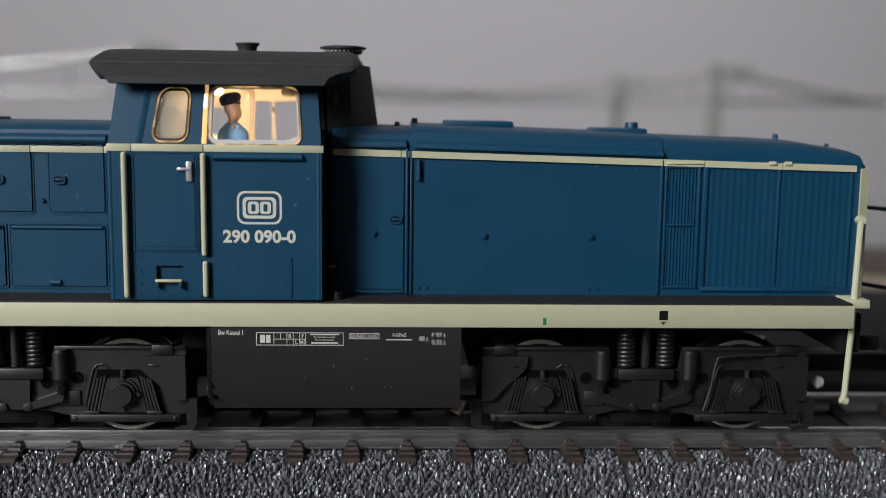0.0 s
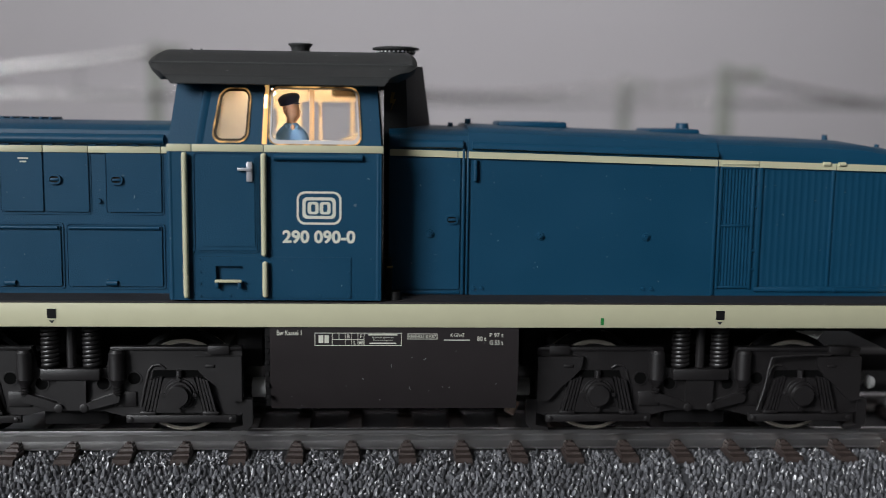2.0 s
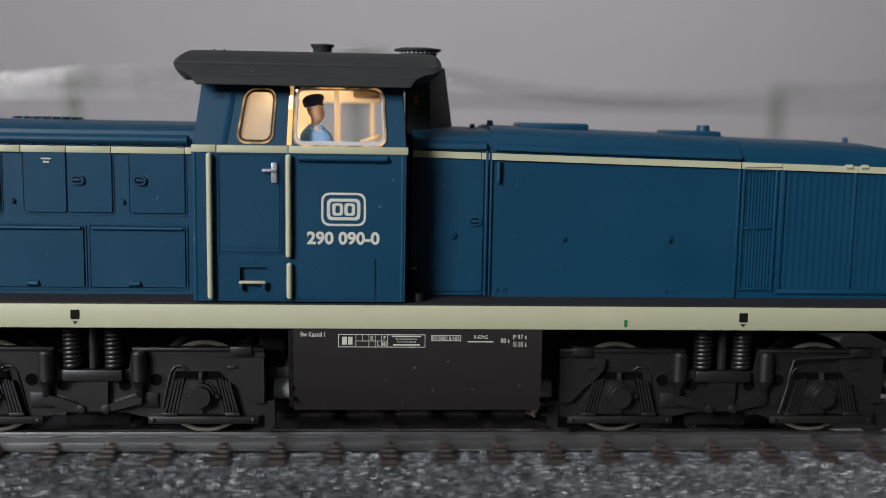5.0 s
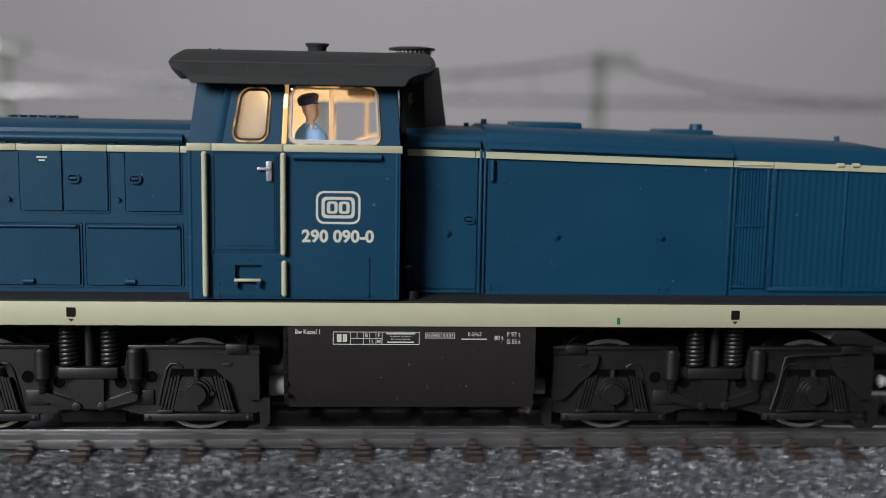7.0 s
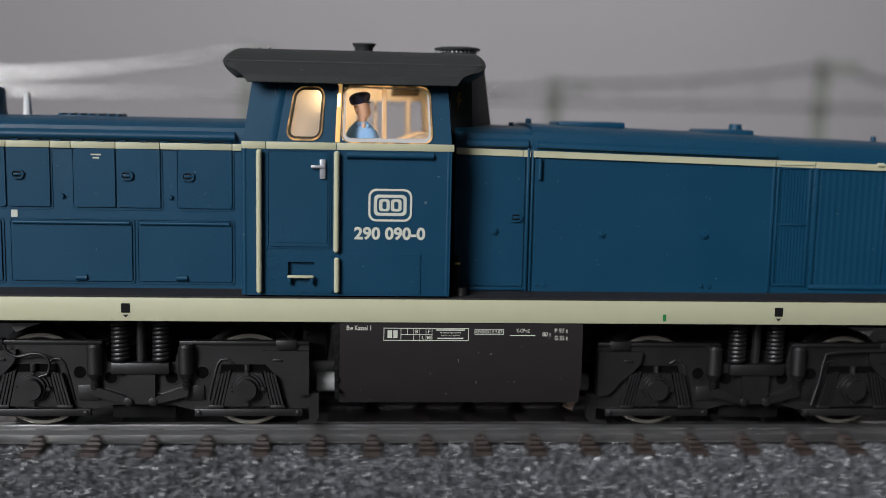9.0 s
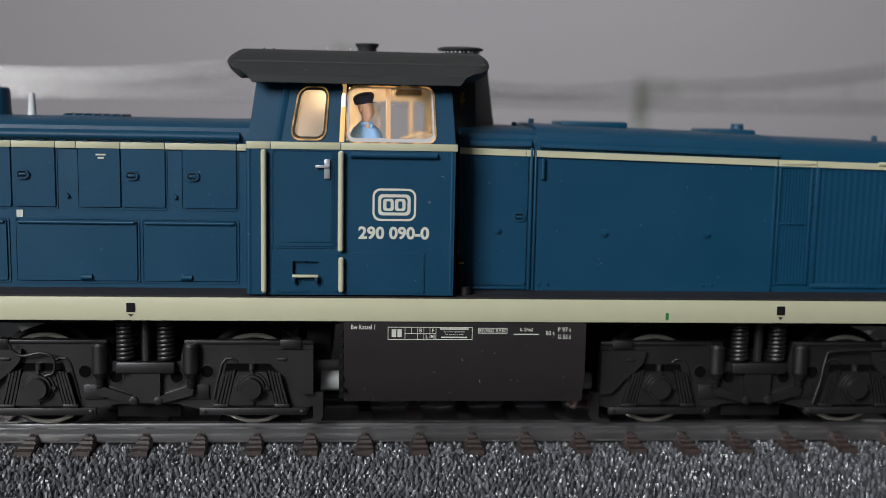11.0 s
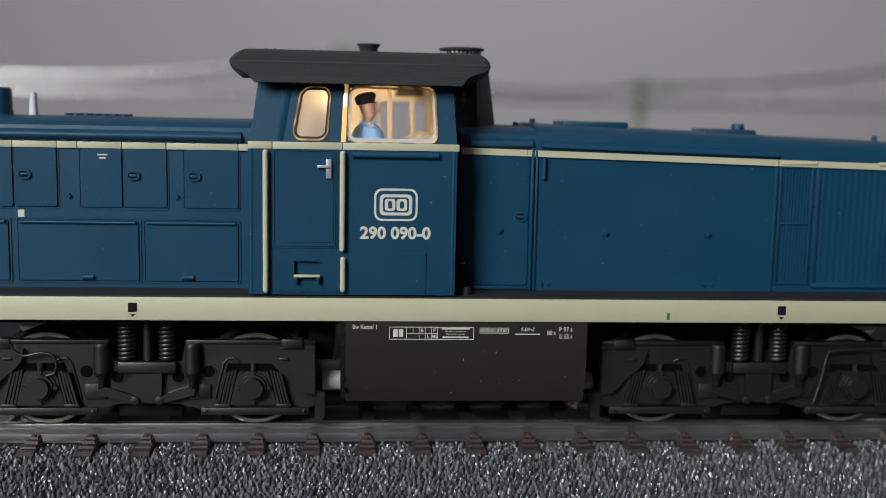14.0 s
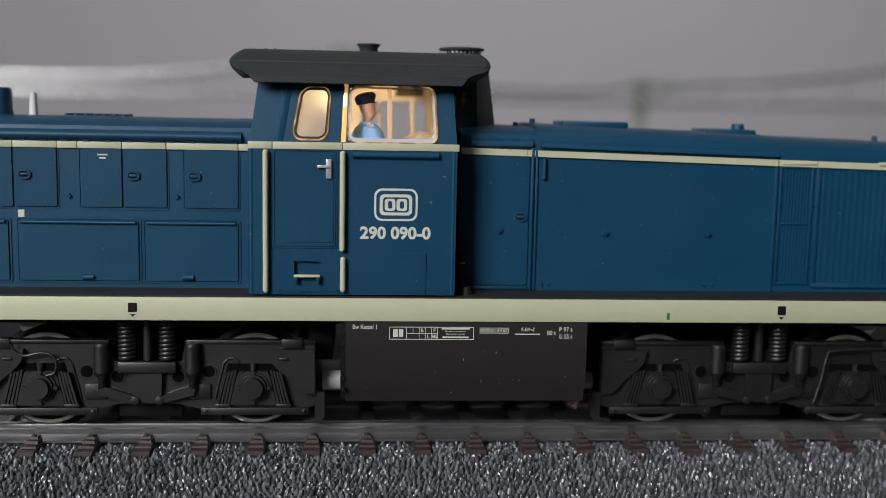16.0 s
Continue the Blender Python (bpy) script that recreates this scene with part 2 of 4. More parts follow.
# ---------------------------------------------------------------- baseboard, far track, masts
def layout_ground():
    b = finish(box(-1500, 1300, -170, 540, -900, -9), "baseboard", BOARD, bevel=1.0)
    tagged(b, "light grey painted layout base that carries the tracks", "baseboard", kind="structure")
    # unseen dark mat, added to keep the board from brightening the bogies
    m = finish(box(-1500, 1300, -170, -29, -9, -8.3), "bounce_mat", MAT, bevel=0.3)
    tagged(m, "unseen dark grey mat added before the track to cut bounced light", "gravel mat", kind="structure")
    t = finish(prism([(178, -9), (184, -6), (232, -6), (238, -9)], -900, 600, "x"), "far_track_bed", BROWN)
    tagged(t, "dark brown track on the baseboard, far behind", "track", kind="structure")
    n = finish(prism([(22, -9), (30, -4.0), (128, -4.0), (136, -9)], -900, 600, "x"), "siding_track_bed", MAT)
    tagged(n, "black siding track bed behind the locomotive", "track", kind="structure")
    g = finish(prism([(138, -9), (140, -8), (174, -8), (176, -9)], -900, 600, "x"), "gravel_strip", BEIGE)
    tagged(g, "beige gravel strip beside the far track", "gravel", kind="structure")


layout_ground()

MASTS = [(154.9, 332, 65.3, 1), (139.3, 470, 63.1, 1), (-108.0, 350, 72.0, 1), (-239.0, 350, 60.5, 1), (-384.0, 350, 72.0, 1)]


def catenary_mast(x, y, top, side):
    root = new("catenary_mast")
    root.location = (x * MM, y * MM, -0.009)
    tagged(root, "grey-green model catenary mast with bracket arm", "mast", "catenary masts")
    h = top + 9
    part("mast_pole", loft([[(-3.4, -3, 0), (3.4, -3, 0), (3.4, 3, 0), (-3.4, 3, 0)], [(-2.6, -2, h), (2.6, -2, h), (2.6, 2, h), (-2.6, 2, h)]]), MASTM, root)
    part("foot", box(-5, 5, -5, 5, 0, 3), MASTM, root, bevel=0.4)
    s = side
    part("bracket", rod((0, 0, h - 3), (s * 13, -8, h - 3), 1.3), MASTM, root)
    part("stay", rod((0, 0, h - 14), (s * 13, -8, h - 4), 0.8), MASTM, root)
    part("insulator", rod((s * 13, -8, h - 2), (s * 13, -8, h - 8), 2.0), MASTM, root, "dark ribbed insulator")


for row in MASTS:
    catenary_mast(*row)


def overhead_wires():
    bm = bmesh.new()
    ends = [(340, 342, 52)] + [(x, y - 8, top - 4) for x, y, top, side in MASTS] + [(-640, 342, 66)]
    for a, b in zip(ends, ends[1:]):
        d = [q - p for p, q in zip(a, b)]
        deep = 12 if abs(d[0]) > 200 else 9 if abs(d[0]) > 140 else 3
        pts = [(a[0] + d[0] * k / 8, a[1] + d[1] * k / 8, a[2] + d[2] * k / 8 - deep * (1 - (k / 4 - 1) ** 2)) for k in range(9)]
        for p, q in zip(pts, pts[1:]):
            rod(p, q, 1.5, 12, bm)
        rod((a[0], a[1], 48), (b[0], b[1], 48), 1.3, 12, bm)
        for k in (2, 4, 6):
            rod(pts[k], (pts[k][0], pts[k][1], 48), 0.45, 6, bm)
    tagged(finish(bm, "overhead_wire", WIREM, smooth=60), "bright metal overhead wires strung between the masts", "wire")


overhead_wires()


# ---------------------------------------------------------------- the locomotive
loco = new("model_locomotive")
tagged(loco, "dark blue and cream model diesel shunting locomotive on the rails", "locomotive")


def solebar():
    f = part("frame_band", box(-67.5, 67.5, -17.2, 17.2, 15.9, 18.9), CREAM, loco, "cream painted solebar band", bevel=0.12)
    part("walkway", box(-67.3, 67.3, -16.9, 16.9, 18.9, 19.15), DECK, f, "black scuffed walkway plate")
    for x in (-42.3, 42.4):
        part("jacking_hole", prism(rounded(x - 0.55, x + 0.55, 17.0, 18.2, 0.08), -17.26, -17.0), BLACK, f, "black square jacking point")
        part("jacking_mark", prism([(x - 0.35, 16.75), (x + 0.35, 16.75), (x, 16.35)], -17.24, -17.0), ROOF, f)
    part("green_mark", prism(rounded(26.85, 27.25, 16.3, 17.2, 0.05), -17.25, -17.0), GREEN, f, "small green mark")
    part("chassis_block", box(-15.2, 16.2, -5, 5, 5.0, 14.8), BLACK, loco)
    for x in (-38.5, 38.5):
        part("motor_block", box(x - 14.5, x + 14.5, -5, 5, 10.0, 14.8), BLACK, loco, bevel=0.3)
    part("underframe", box(-66, 66, -12.5, 12.5, 14.6, 15.9), BLACK, loco)
    part("headstock", box(67.3, 70.4, -15.2, 15.2, 18.2, 19.3), CREAM, loco, bevel=0.1)
    part("headstock", box(-70.4, -67.3, -15.2, 15.2, 18.2, 19.3), CREAM, loco, bevel=0.1)
    part("step_post", rod((68.1, -15.4, 18.0), (67.6, -15.4, 6.0), 0.42), CREAM, loco)
    part("step_foot", rod((67.2, -15.4, 6.0), (68.0, -15.4, 5.7), 0.55, 10), CREAM, loco)
    part("corner_rail", rod((69.6, -12.6, 29.6), (68.7, -14.0, 18.8), 0.42), CREAM, loco)
    part("corner_rail_cap", rod((69.6, -12.9, 29.6), (69.6, -11.9, 29.6), 0.62), CREAM, loco)
    for z, dz in ((30.9, -1.3), (20.3, -2.4)):
        part("end_railing", rod((70, -4, z), (84, -1, z + dz), 0.3, 8), RAILING, loco, "thin dark end railing")
    part("buffer_beam", box(66.5, 69.5, -15, 15, 12.2, 17.5), BLACK, loco, bevel=0.2)
    for y in (-10, 10):
        part("buffer", rod((69.5, y, 12.5), (74, y, 12.5), 1.1, 16), BLACK, loco)
    part("coupling_bracket", loft([[(x, -8 + w * math.cos(a), 6.9 + w * math.sin(a)) for a in [2 * math.pi * i / 12 for i in range(12)]] for x, w in ((62.6, 0.3), (63.2, 1.0), (64.4, 0.8), (65.0, 0.3))]), SHAFT, loco, "pale grey coupling bracket", smooth=50)
    part("coupling_bracket", loft([[(x, -9 + w * math.cos(a), 6.6 + w * math.sin(a)) for a in [2 * math.pi * i / 12 for i in range(12)]] for x, w in ((66.0, 0.4), (66.5, 0.95), (67.2, 0.7))]), SHAFT, loco, "pale grey coupling bracket", smooth=50)
    part("coupler", box(66, 80, -2.2, 2.2, 6.4, 9.0), BLACK, loco, bevel=0.3)


solebar()


def hood_section(x0, x1, half, drop, lift=0.0, ends=None):
    """Hood body: sections in x with a rounded top that falls by drop(x)."""
    prof = [(half, 19.1), (half, 38.4), (half - 0.08, 39.5), (half - 0.4, 40.3), (half - 1.2, 40.85), (half - 3.4, 41.15), (3.0, 41.38), (0, 41.4)]
    xs = [(x0, 0.0, 1.0)] + [(x1, 0.0, 1.0)] if ends is None else ends
    secs = []
    for x, down, k in xs:
        pts = []
        for y, z in prof:
            zz = z - (drop(x) if z > 30 else 0) + (lift - down if z > 38.6 else 0)
            pts.append((x, -y * k, zz))
        for y, z in prof[-2::-1]:
            zz = z - (drop(x) if z > 30 else 0) + (lift - down if z > 38.6 else 0)
            pts.append((x, y * k, zz))
        secs.append(pts)
    return loft(secs)


def keyhole(parent, x, z, y):
    part("latch", ring(rounded(x - 0.85, x + 0.85, z - 0.62, z + 0.62, 0.55), rounded(x - 0.6, x + 0.6, z - 0.4, z + 0.4, 0.36), y - 0.22, y + 0.2), BLUE, parent, smooth=50)
    # black oval plate painted in for the shade inside the latch
    part("latch_shade", prism(rounded(x - 0.62, x + 0.62, z - 0.42, z + 0.42, 0.38), y - 0.05, y + 0.2), BLACK, parent)
    part("latch_bar", box(x - 0.45, x + 0.6, y - 0.26, y + 0.1, z - 0.16, z + 0.16), BLUE, parent, bevel=0.04)


def lock(parent, x, z, y):
    b = rod((x, y + 0.2, z), (x, y - 0.22, z), 0.6, 18, r2=0.5)
    rod((x, y - 0.2, z), (x, y - 0.45, z), 0.3, 12, b, r2=0.24)
    part("door_lock", b, BLUE, parent, smooth=40)


def short_hood():
    flat = lambda x: 0.0
    h = part("short_hood", hood_section(-72, -28.0, 11.3, flat), BLUE, loco, "dark blue short hood with hinged doors", bevel=0.05)
    Y = -11.3
    part("gutter", prism([(Y + 0.3, 38.5), (Y - 0.15, 38.45), (Y - 0.75, 38.75), (Y - 0.8, 39.25), (Y - 0.45, 39.6), (Y + 0.5, 39.9)], -72, -29.2, "x"), BLUE, h, smooth=60)
    cuts = [-72, -58.3, -52.75, -50.15, -44.5, -38.85, -29.6, -28.2]
    for a, b in zip(cuts, cuts[1:]):
        part("stripe", box(a + 0.05, b - 0.05, Y - 0.32, Y + 0.2, 37.4, 38.25), CREAM, h, bevel=0.04)
    for a, b in ((-66, -58.4), (-58.3, -52.8), (-49.9, -44.55), (-44.45, -38.8), (-36.6, -29.6)):
        part("door", prism(rounded(a + 0.06, b - 0.06, 29.8, 37.35, 0.28, 3), Y - 0.27, Y + 0.1), BLUE, h, bevel=0.09)
    for a, b in ((-66, -52.8), (-49.9, -38.8), (-36.6, -29.6)):
        part("door_surround", ring(rounded(a - 0.22, b + 0.22, 29.42, 37.39, 0.4, 3), rounded(a - 0.08, b + 0.08, 29.66, 37.385, 0.34, 3), Y - 0.1, Y + 0.05), BLUE, h)
    for a, b in ((-73, -59.2), (-57.9, -42.6), (-41.7, -29.7)):
        part("panel_surround", ring(rounded(a - 0.34, b + 0.34, 19.72, 28.36, 0.4, 3), rounded(a - 0.13, b + 0.13, 19.96, 28.14, 0.32, 3), Y - 0.13, Y + 0.05), BLUE, h)
        p = part("access_panel", prism(rounded(a, b, 20.1, 28.0, 0.25, 3), Y - 0.3, Y + 0.1), BLUE, h, bevel=0.09)
        part("panel_rib", rod((a + 0.3, Y - 0.4, 27.75), (b - 0.3, Y - 0.4, 27.75), 0.24, 8), BLUE, h, smooth=60)
        part("panel_catch", rod((b - 7.2, Y - 0.32, 20.55), (b - 5.8, Y - 0.32, 20.55), 0.38, 10), BLUE, h, smooth=60)
    for k in range(16):
        part("gutter_clip", box(-71 + 2.7 * k, -70.2 + 2.7 * k, Y - 0.4, Y, 38.27, 38.5), BLUE, h)
    for x in (-56.9, -43.1, -35.3):
        keyhole(h, x, 33.95, Y - 0.34)
    for x in (-51.4, -37.6):
        part("boss", rod((x, Y + 0.1, 31.2), (x, Y - 0.35, 31.2), 0.36, 14, r2=0.28), BLUE, h, smooth=50)
    for k in range(2):
        part("printed_line", box(-47.6 + 0.25 * k, -46.3 - 0.25 * k, Y - 0.38, Y, 36.5 - 0.42 * k, 36.7 - 0.42 * k), PRINT, h)
    part("label_plate", prism(rounded(-57.9, -57.1, 28.35, 29.3, 0.06), Y - 0.1, Y), PRINT, h, "small pale printed label")
    part("rib_plate", box(-54.5, -46.0, -2.5, 2.5, 41.3, 41.48), BLUE, h, bevel=0.05)
    for k in range(7):
        part("roof_bolt", box(-54.2 + 1.28 * k, -53.7 + 1.28 * k, -2.3, 2.3, 41.4, 41.75), BLUE, h, bevel=0.08)
    part("horn", rod((-59.0, 0, 41.3), (-59.0, 0, 44.5), 0.62, 16, r2=0.42), SHAFT, loco, "pale grey horn on the hood")
    part("exhaust", loft([[(x * k - 63.4, y * k, z) for x, y in [(1.5 * math.cos(a), 2.0 * math.sin(a)) for a in [2 * math.pi * i / 20 for i in range(20)]]] for z, k in ((41.2, 1.12), (42.0, 1.0), (44.6, 0.95), (45.1, 0.82))]), BLUE, loco, "dark blue exhaust stack", smooth=50)


short_hood()


def long_hood():
    drop = lambda x: max(0.0, 1.55 * x / 69.0)
    Y = -11.3
    h = part("long_hood", hood_section(-0.4, 69, 11.3, drop, ends=[(-0.4, 0, 1), (9.5, 0, 1), (44, 0, 1), (58, 0.05, 1), (62.6, 0.15, 1), (66, 0.6, 1), (69.0, 0.95, 1), (70.0, 1.3, 0.995), (70.4, 1.9, 0.97)]), BLUE, loco, "dark blue long hood with side doors and grilles", bevel=0.05)
    part("engine_cover", hood_section(9.9, 42.9, 11.42, drop, lift=0.45, ends=[(9.9, 0, 1), (42.9, 0.25, 1)]), BLUE, h, bevel=0.12)
    # cream stripe in lengths that follow the falling edge
    for a, b in ((-0.3, 8.5), (8.6, 9.6), (9.95, 42.9), (43.1, 48.5), (48.6, 58.9), (59.0, 69.0)):
        za, zb = 37.45 - drop(a) * 0.97, 37.45 - drop(b) * 0.97
        y = Y - (0.45 if a == 9.95 else 0.33)
        bm = loft([[(x, y, z), (x, y, z + 0.85), (x, Y + 0.3, z + 0.85), (x, Y + 0.3, z)] for x, z in ((a, za), (b, zb))])
        part("stripe", bm, CREAM, h, bevel=0.04)
    part("gutter", prism([(Y + 0.3, 38.4), (Y - 0.1, 38.35), (Y - 0.62, 38.6), (Y - 0.62, 39.05), (Y - 0.3, 39.4), (Y + 0.5, 39.7)], 1.0, 9.2, "x"), BLUE, h, smooth=60)
    bm = loft([[(x, Y - 0.1, z), (x, Y - 0.7, z + 0.15), (x, Y - 0.7, z + 0.6), (x, Y - 0.1, z + 1.0), (x, Y + 0.5, z + 0.6)] for x, z in ((10.4, 38.35), (42.9, 37.6))])
    part("gutter", bm, BLUE, h, smooth=60)
    d = part("door", prism(rounded(0.6, 8.9, 19.9, 37.2, 0.2, 3), Y - 0.22, Y + 0.1), BLUE, h, bevel=0.06)
    part("door_sill", box(0.6, 9.0, Y - 0.3, Y, 19.3, 19.65), BLUE, h, bevel=0.06)
    part("door_post", box(9.15, 9.5, Y - 0.4, Y, 19.2, 38.4), BLUE, h, bevel=0.08)
    part("door_post", box(9.75, 10.05, Y - 0.4, Y, 19.2, 38.3), BLUE, h, bevel=0.08)
    keyhole(h, 7.85, 29.15, Y - 0.22)
    lock(h, 4.98, 27.3, Y - 0.22)
    for x in (19.55, 33.7):
        lock(h, x, 27.05, Y - 0.12)
    part("grab_handle", rod((10.85, Y - 0.45, 37.0), (10.85, Y - 0.45, 34.3), 0.3, 10), BLUE, h, smooth=60)
    for x in (10.9, 11.95, 33.6, 34.75):
        part("rivet", rod((x, Y, 20.05), (x, Y - 0.35, 20.05), 0.3, 10, r2=0.2), BLUE, h, smooth=60)
    # louvre door and ribbed radiator grilles
    part("cover_edge", box(42.7, 43.1, Y - 0.3, Y + 0.1, 19.3, 37.1), BLUE, h, bevel=0.08)
    for x, w in ((43.35, 0.35), (47.75, 0.4), (48.5, 0.65)):
        part("louvre_frame", box(x, x + w, Y - 0.3, Y + 0.1, 20.1, 36.5), BLUE, h, bevel=0.1)
    for z in (20.2, 28.5, 36.2):
        part("louvre_frame", box(43.35, 48.1, Y - 0.27, Y + 0.1, z, z + 0.28), BLUE, h, bevel=0.07)
    for k in range(9):
        x = 43.82 + 0.44 * k
        part("louvre_bar", prism([(x, Y + 0.05), (x + 0.07, Y - 0.13), (x + 0.19, Y - 0.13), (x + 0.28, Y + 0.05)], 20.4, 36.2, "z"), BLUE, h)
    for z in (22.8, 25.3, 31.2, 34.2):
        for x in (43.52, 48.3):
            part("frame_bolt", rod((x, Y, z), (x, Y - 0.42, z), 0.17, 8), BLUE, h, smooth=50)
    for a, b, top in ((49.3, 58.5, 36.0), (58.9, 68.3, 35.9)):
        n = int((b - a) / 0.9)
        for k in range(n):
            x = a + (k + 0.5) * (b - a) / n
            part("grille_rib", prism([(x - 0.42, Y + 0.03), (x - 0.24, Y - 0.012), (x - 0.08, Y - 0.03), (x + 0.08, Y - 0.03), (x + 0.24, Y - 0.012), (x + 0.42, Y + 0.03)], 20.5, top, "z"), BLUE, h, smooth=60)
        part("grille_post", box(b, b + 0.4, Y - 0.24, Y + 0.1, 20.3, top + 0.25), BLUE, h, bevel=0.1)
    part("grille_sill", box(48.6, 68.9, Y - 0.34, Y + 0.1, 19.75, 20.4), BLUE, h, bevel=0.14)
    for x in (57.6, 59.7):
        part("sill_bolt", rod((x, Y, 20.05), (x, Y - 0.5, 20.05), 0.26, 10), BLUE, h, smooth=50)
        bm = rod((x - 0.45, Y - 0.3, 36.95), (x + 0.45, Y - 0.3, 36.95), 0.3, 10)
        part("stripe_hinge", bm, CREAM, h, smooth=60)
    part("louvre_cap", box(43.5, 48.4, Y - 0.5, Y - 0.2, 36.75, 36.95), CREAM, h, bevel=0.05)
    part("end_trim", loft([[(x, y, z) for x, y in ((69.7, -11.75), (70.85, -11.4), (70.85, -10.6), (69.7, -11.0))] for z in (19.2, 36.4)]), CREAM, h, "cream corner trim", bevel=0.08)
    # roof furniture
    part("top_hatch", box(14.5, 24.0, -4, 4, 41.0, 41.95), BLUE, h, bevel=0.3)
    part("top_hatch", box(35.5, 42.6, -4, 4, 40.2, 41.2), BLUE, h, bevel=0.3)
    part("filler_cap", rod((41.2, 0, 40.6), (41.2, 0, 42.0), 1.05, 16, r2=0.85), BLUE, h, smooth=50)
    part("top_lug", rod((10.4, -3, 41.0), (10.4, -3, 42.25), 0.5, 12, r2=0.38), BLUE, h, smooth=50)
    part("top_lug", rod((8.0, -3, 41.0), (8.0, -3, 41.7), 0.4, 12, r2=0.32), BLUE, h, smooth=50)
    part("top_lug", rod((62.0, 0, 39.6), (62.0, 0, 40.6), 0.45, 12, r2=0.35), BLUE, h, smooth=50)
    part("top_lug", rod((68.3, -3, 38.6), (68.3, -3, 39.4), 0.35, 12, r2=0.3), BLUE, h, smooth=50)


long_hood()


# cab: the upper walls lean in above the waist, and the ends lean towards each other
def lean(bm):
    for v in bm.verts:
        x, y, z = v.co
        if z > 38.4:
            k = (z - 38.4) / 7.6
            s = (x + 27.6) / 26.3
            if s < 0.22:
                shift = 1.05 + 0.3 * s / 0.22
            elif s < 0.385:
                shift = 1.35 - 0.95 * (s - 0.22) / 0.165
            else:
                shift = 0.4 - (s - 0.385) / 0.615
            v.co.x += k * shift
            v.co.y *= 1 - 0.07 * k
    return bm


def wall_grid(xs, zs, holes, y0, y1):
    bm = bmesh.new()
    for a, b in zip(xs, xs[1:]):
        for c, d in zip(zs, zs[1:]):
            mx, mz = (a + b) / 2, (c + d) / 2
            if not any(h[0] < mx < h[1] and h[2] < mz < h[3] for h in holes):
                box(a, b, y0, y1, c, d, bm)
    bmesh.ops.remove_doubles(bm, verts=bm.verts, dist=0.001)
    seen = {}
    for f in bm.faces:
        seen.setdefault(tuple(round(c, 3) for c in f.calc_center_median()), []).append(f)
    bmesh.ops.delete(bm, geom=[f for fs in seen.values() if len(fs) > 1 for f in fs], context="FACES")
    return bm


W1 = (-22.45, -17.85, 39.15, 45.75)
W2 = (-15.25, -4.1, 39.15, 45.75)
POCKET = (-21.93, -18.59, 21.79, 23.71)


def corner_fills(w, r, y0, y1):
    """Solid fillets that round a window opening."""
    x0, x1, z0, z1 = w
    out = []
    for cx, cz, sx, sz in ((x0, z0, 1, 1), (x1, z0, -1, 1), (x1, z1, -1, -1), (x0, z1, 1, -1)):
        pts = [(cx, cz)]
        for k in range(7):
            a = math.pi / 2 * k / 6
            pts.append((cx + sx * (r - r * math.sin(a)), cz + sz * (r - r * math.cos(a))))
        out.append(prism(pts, y0, y1, "y"))
    return out


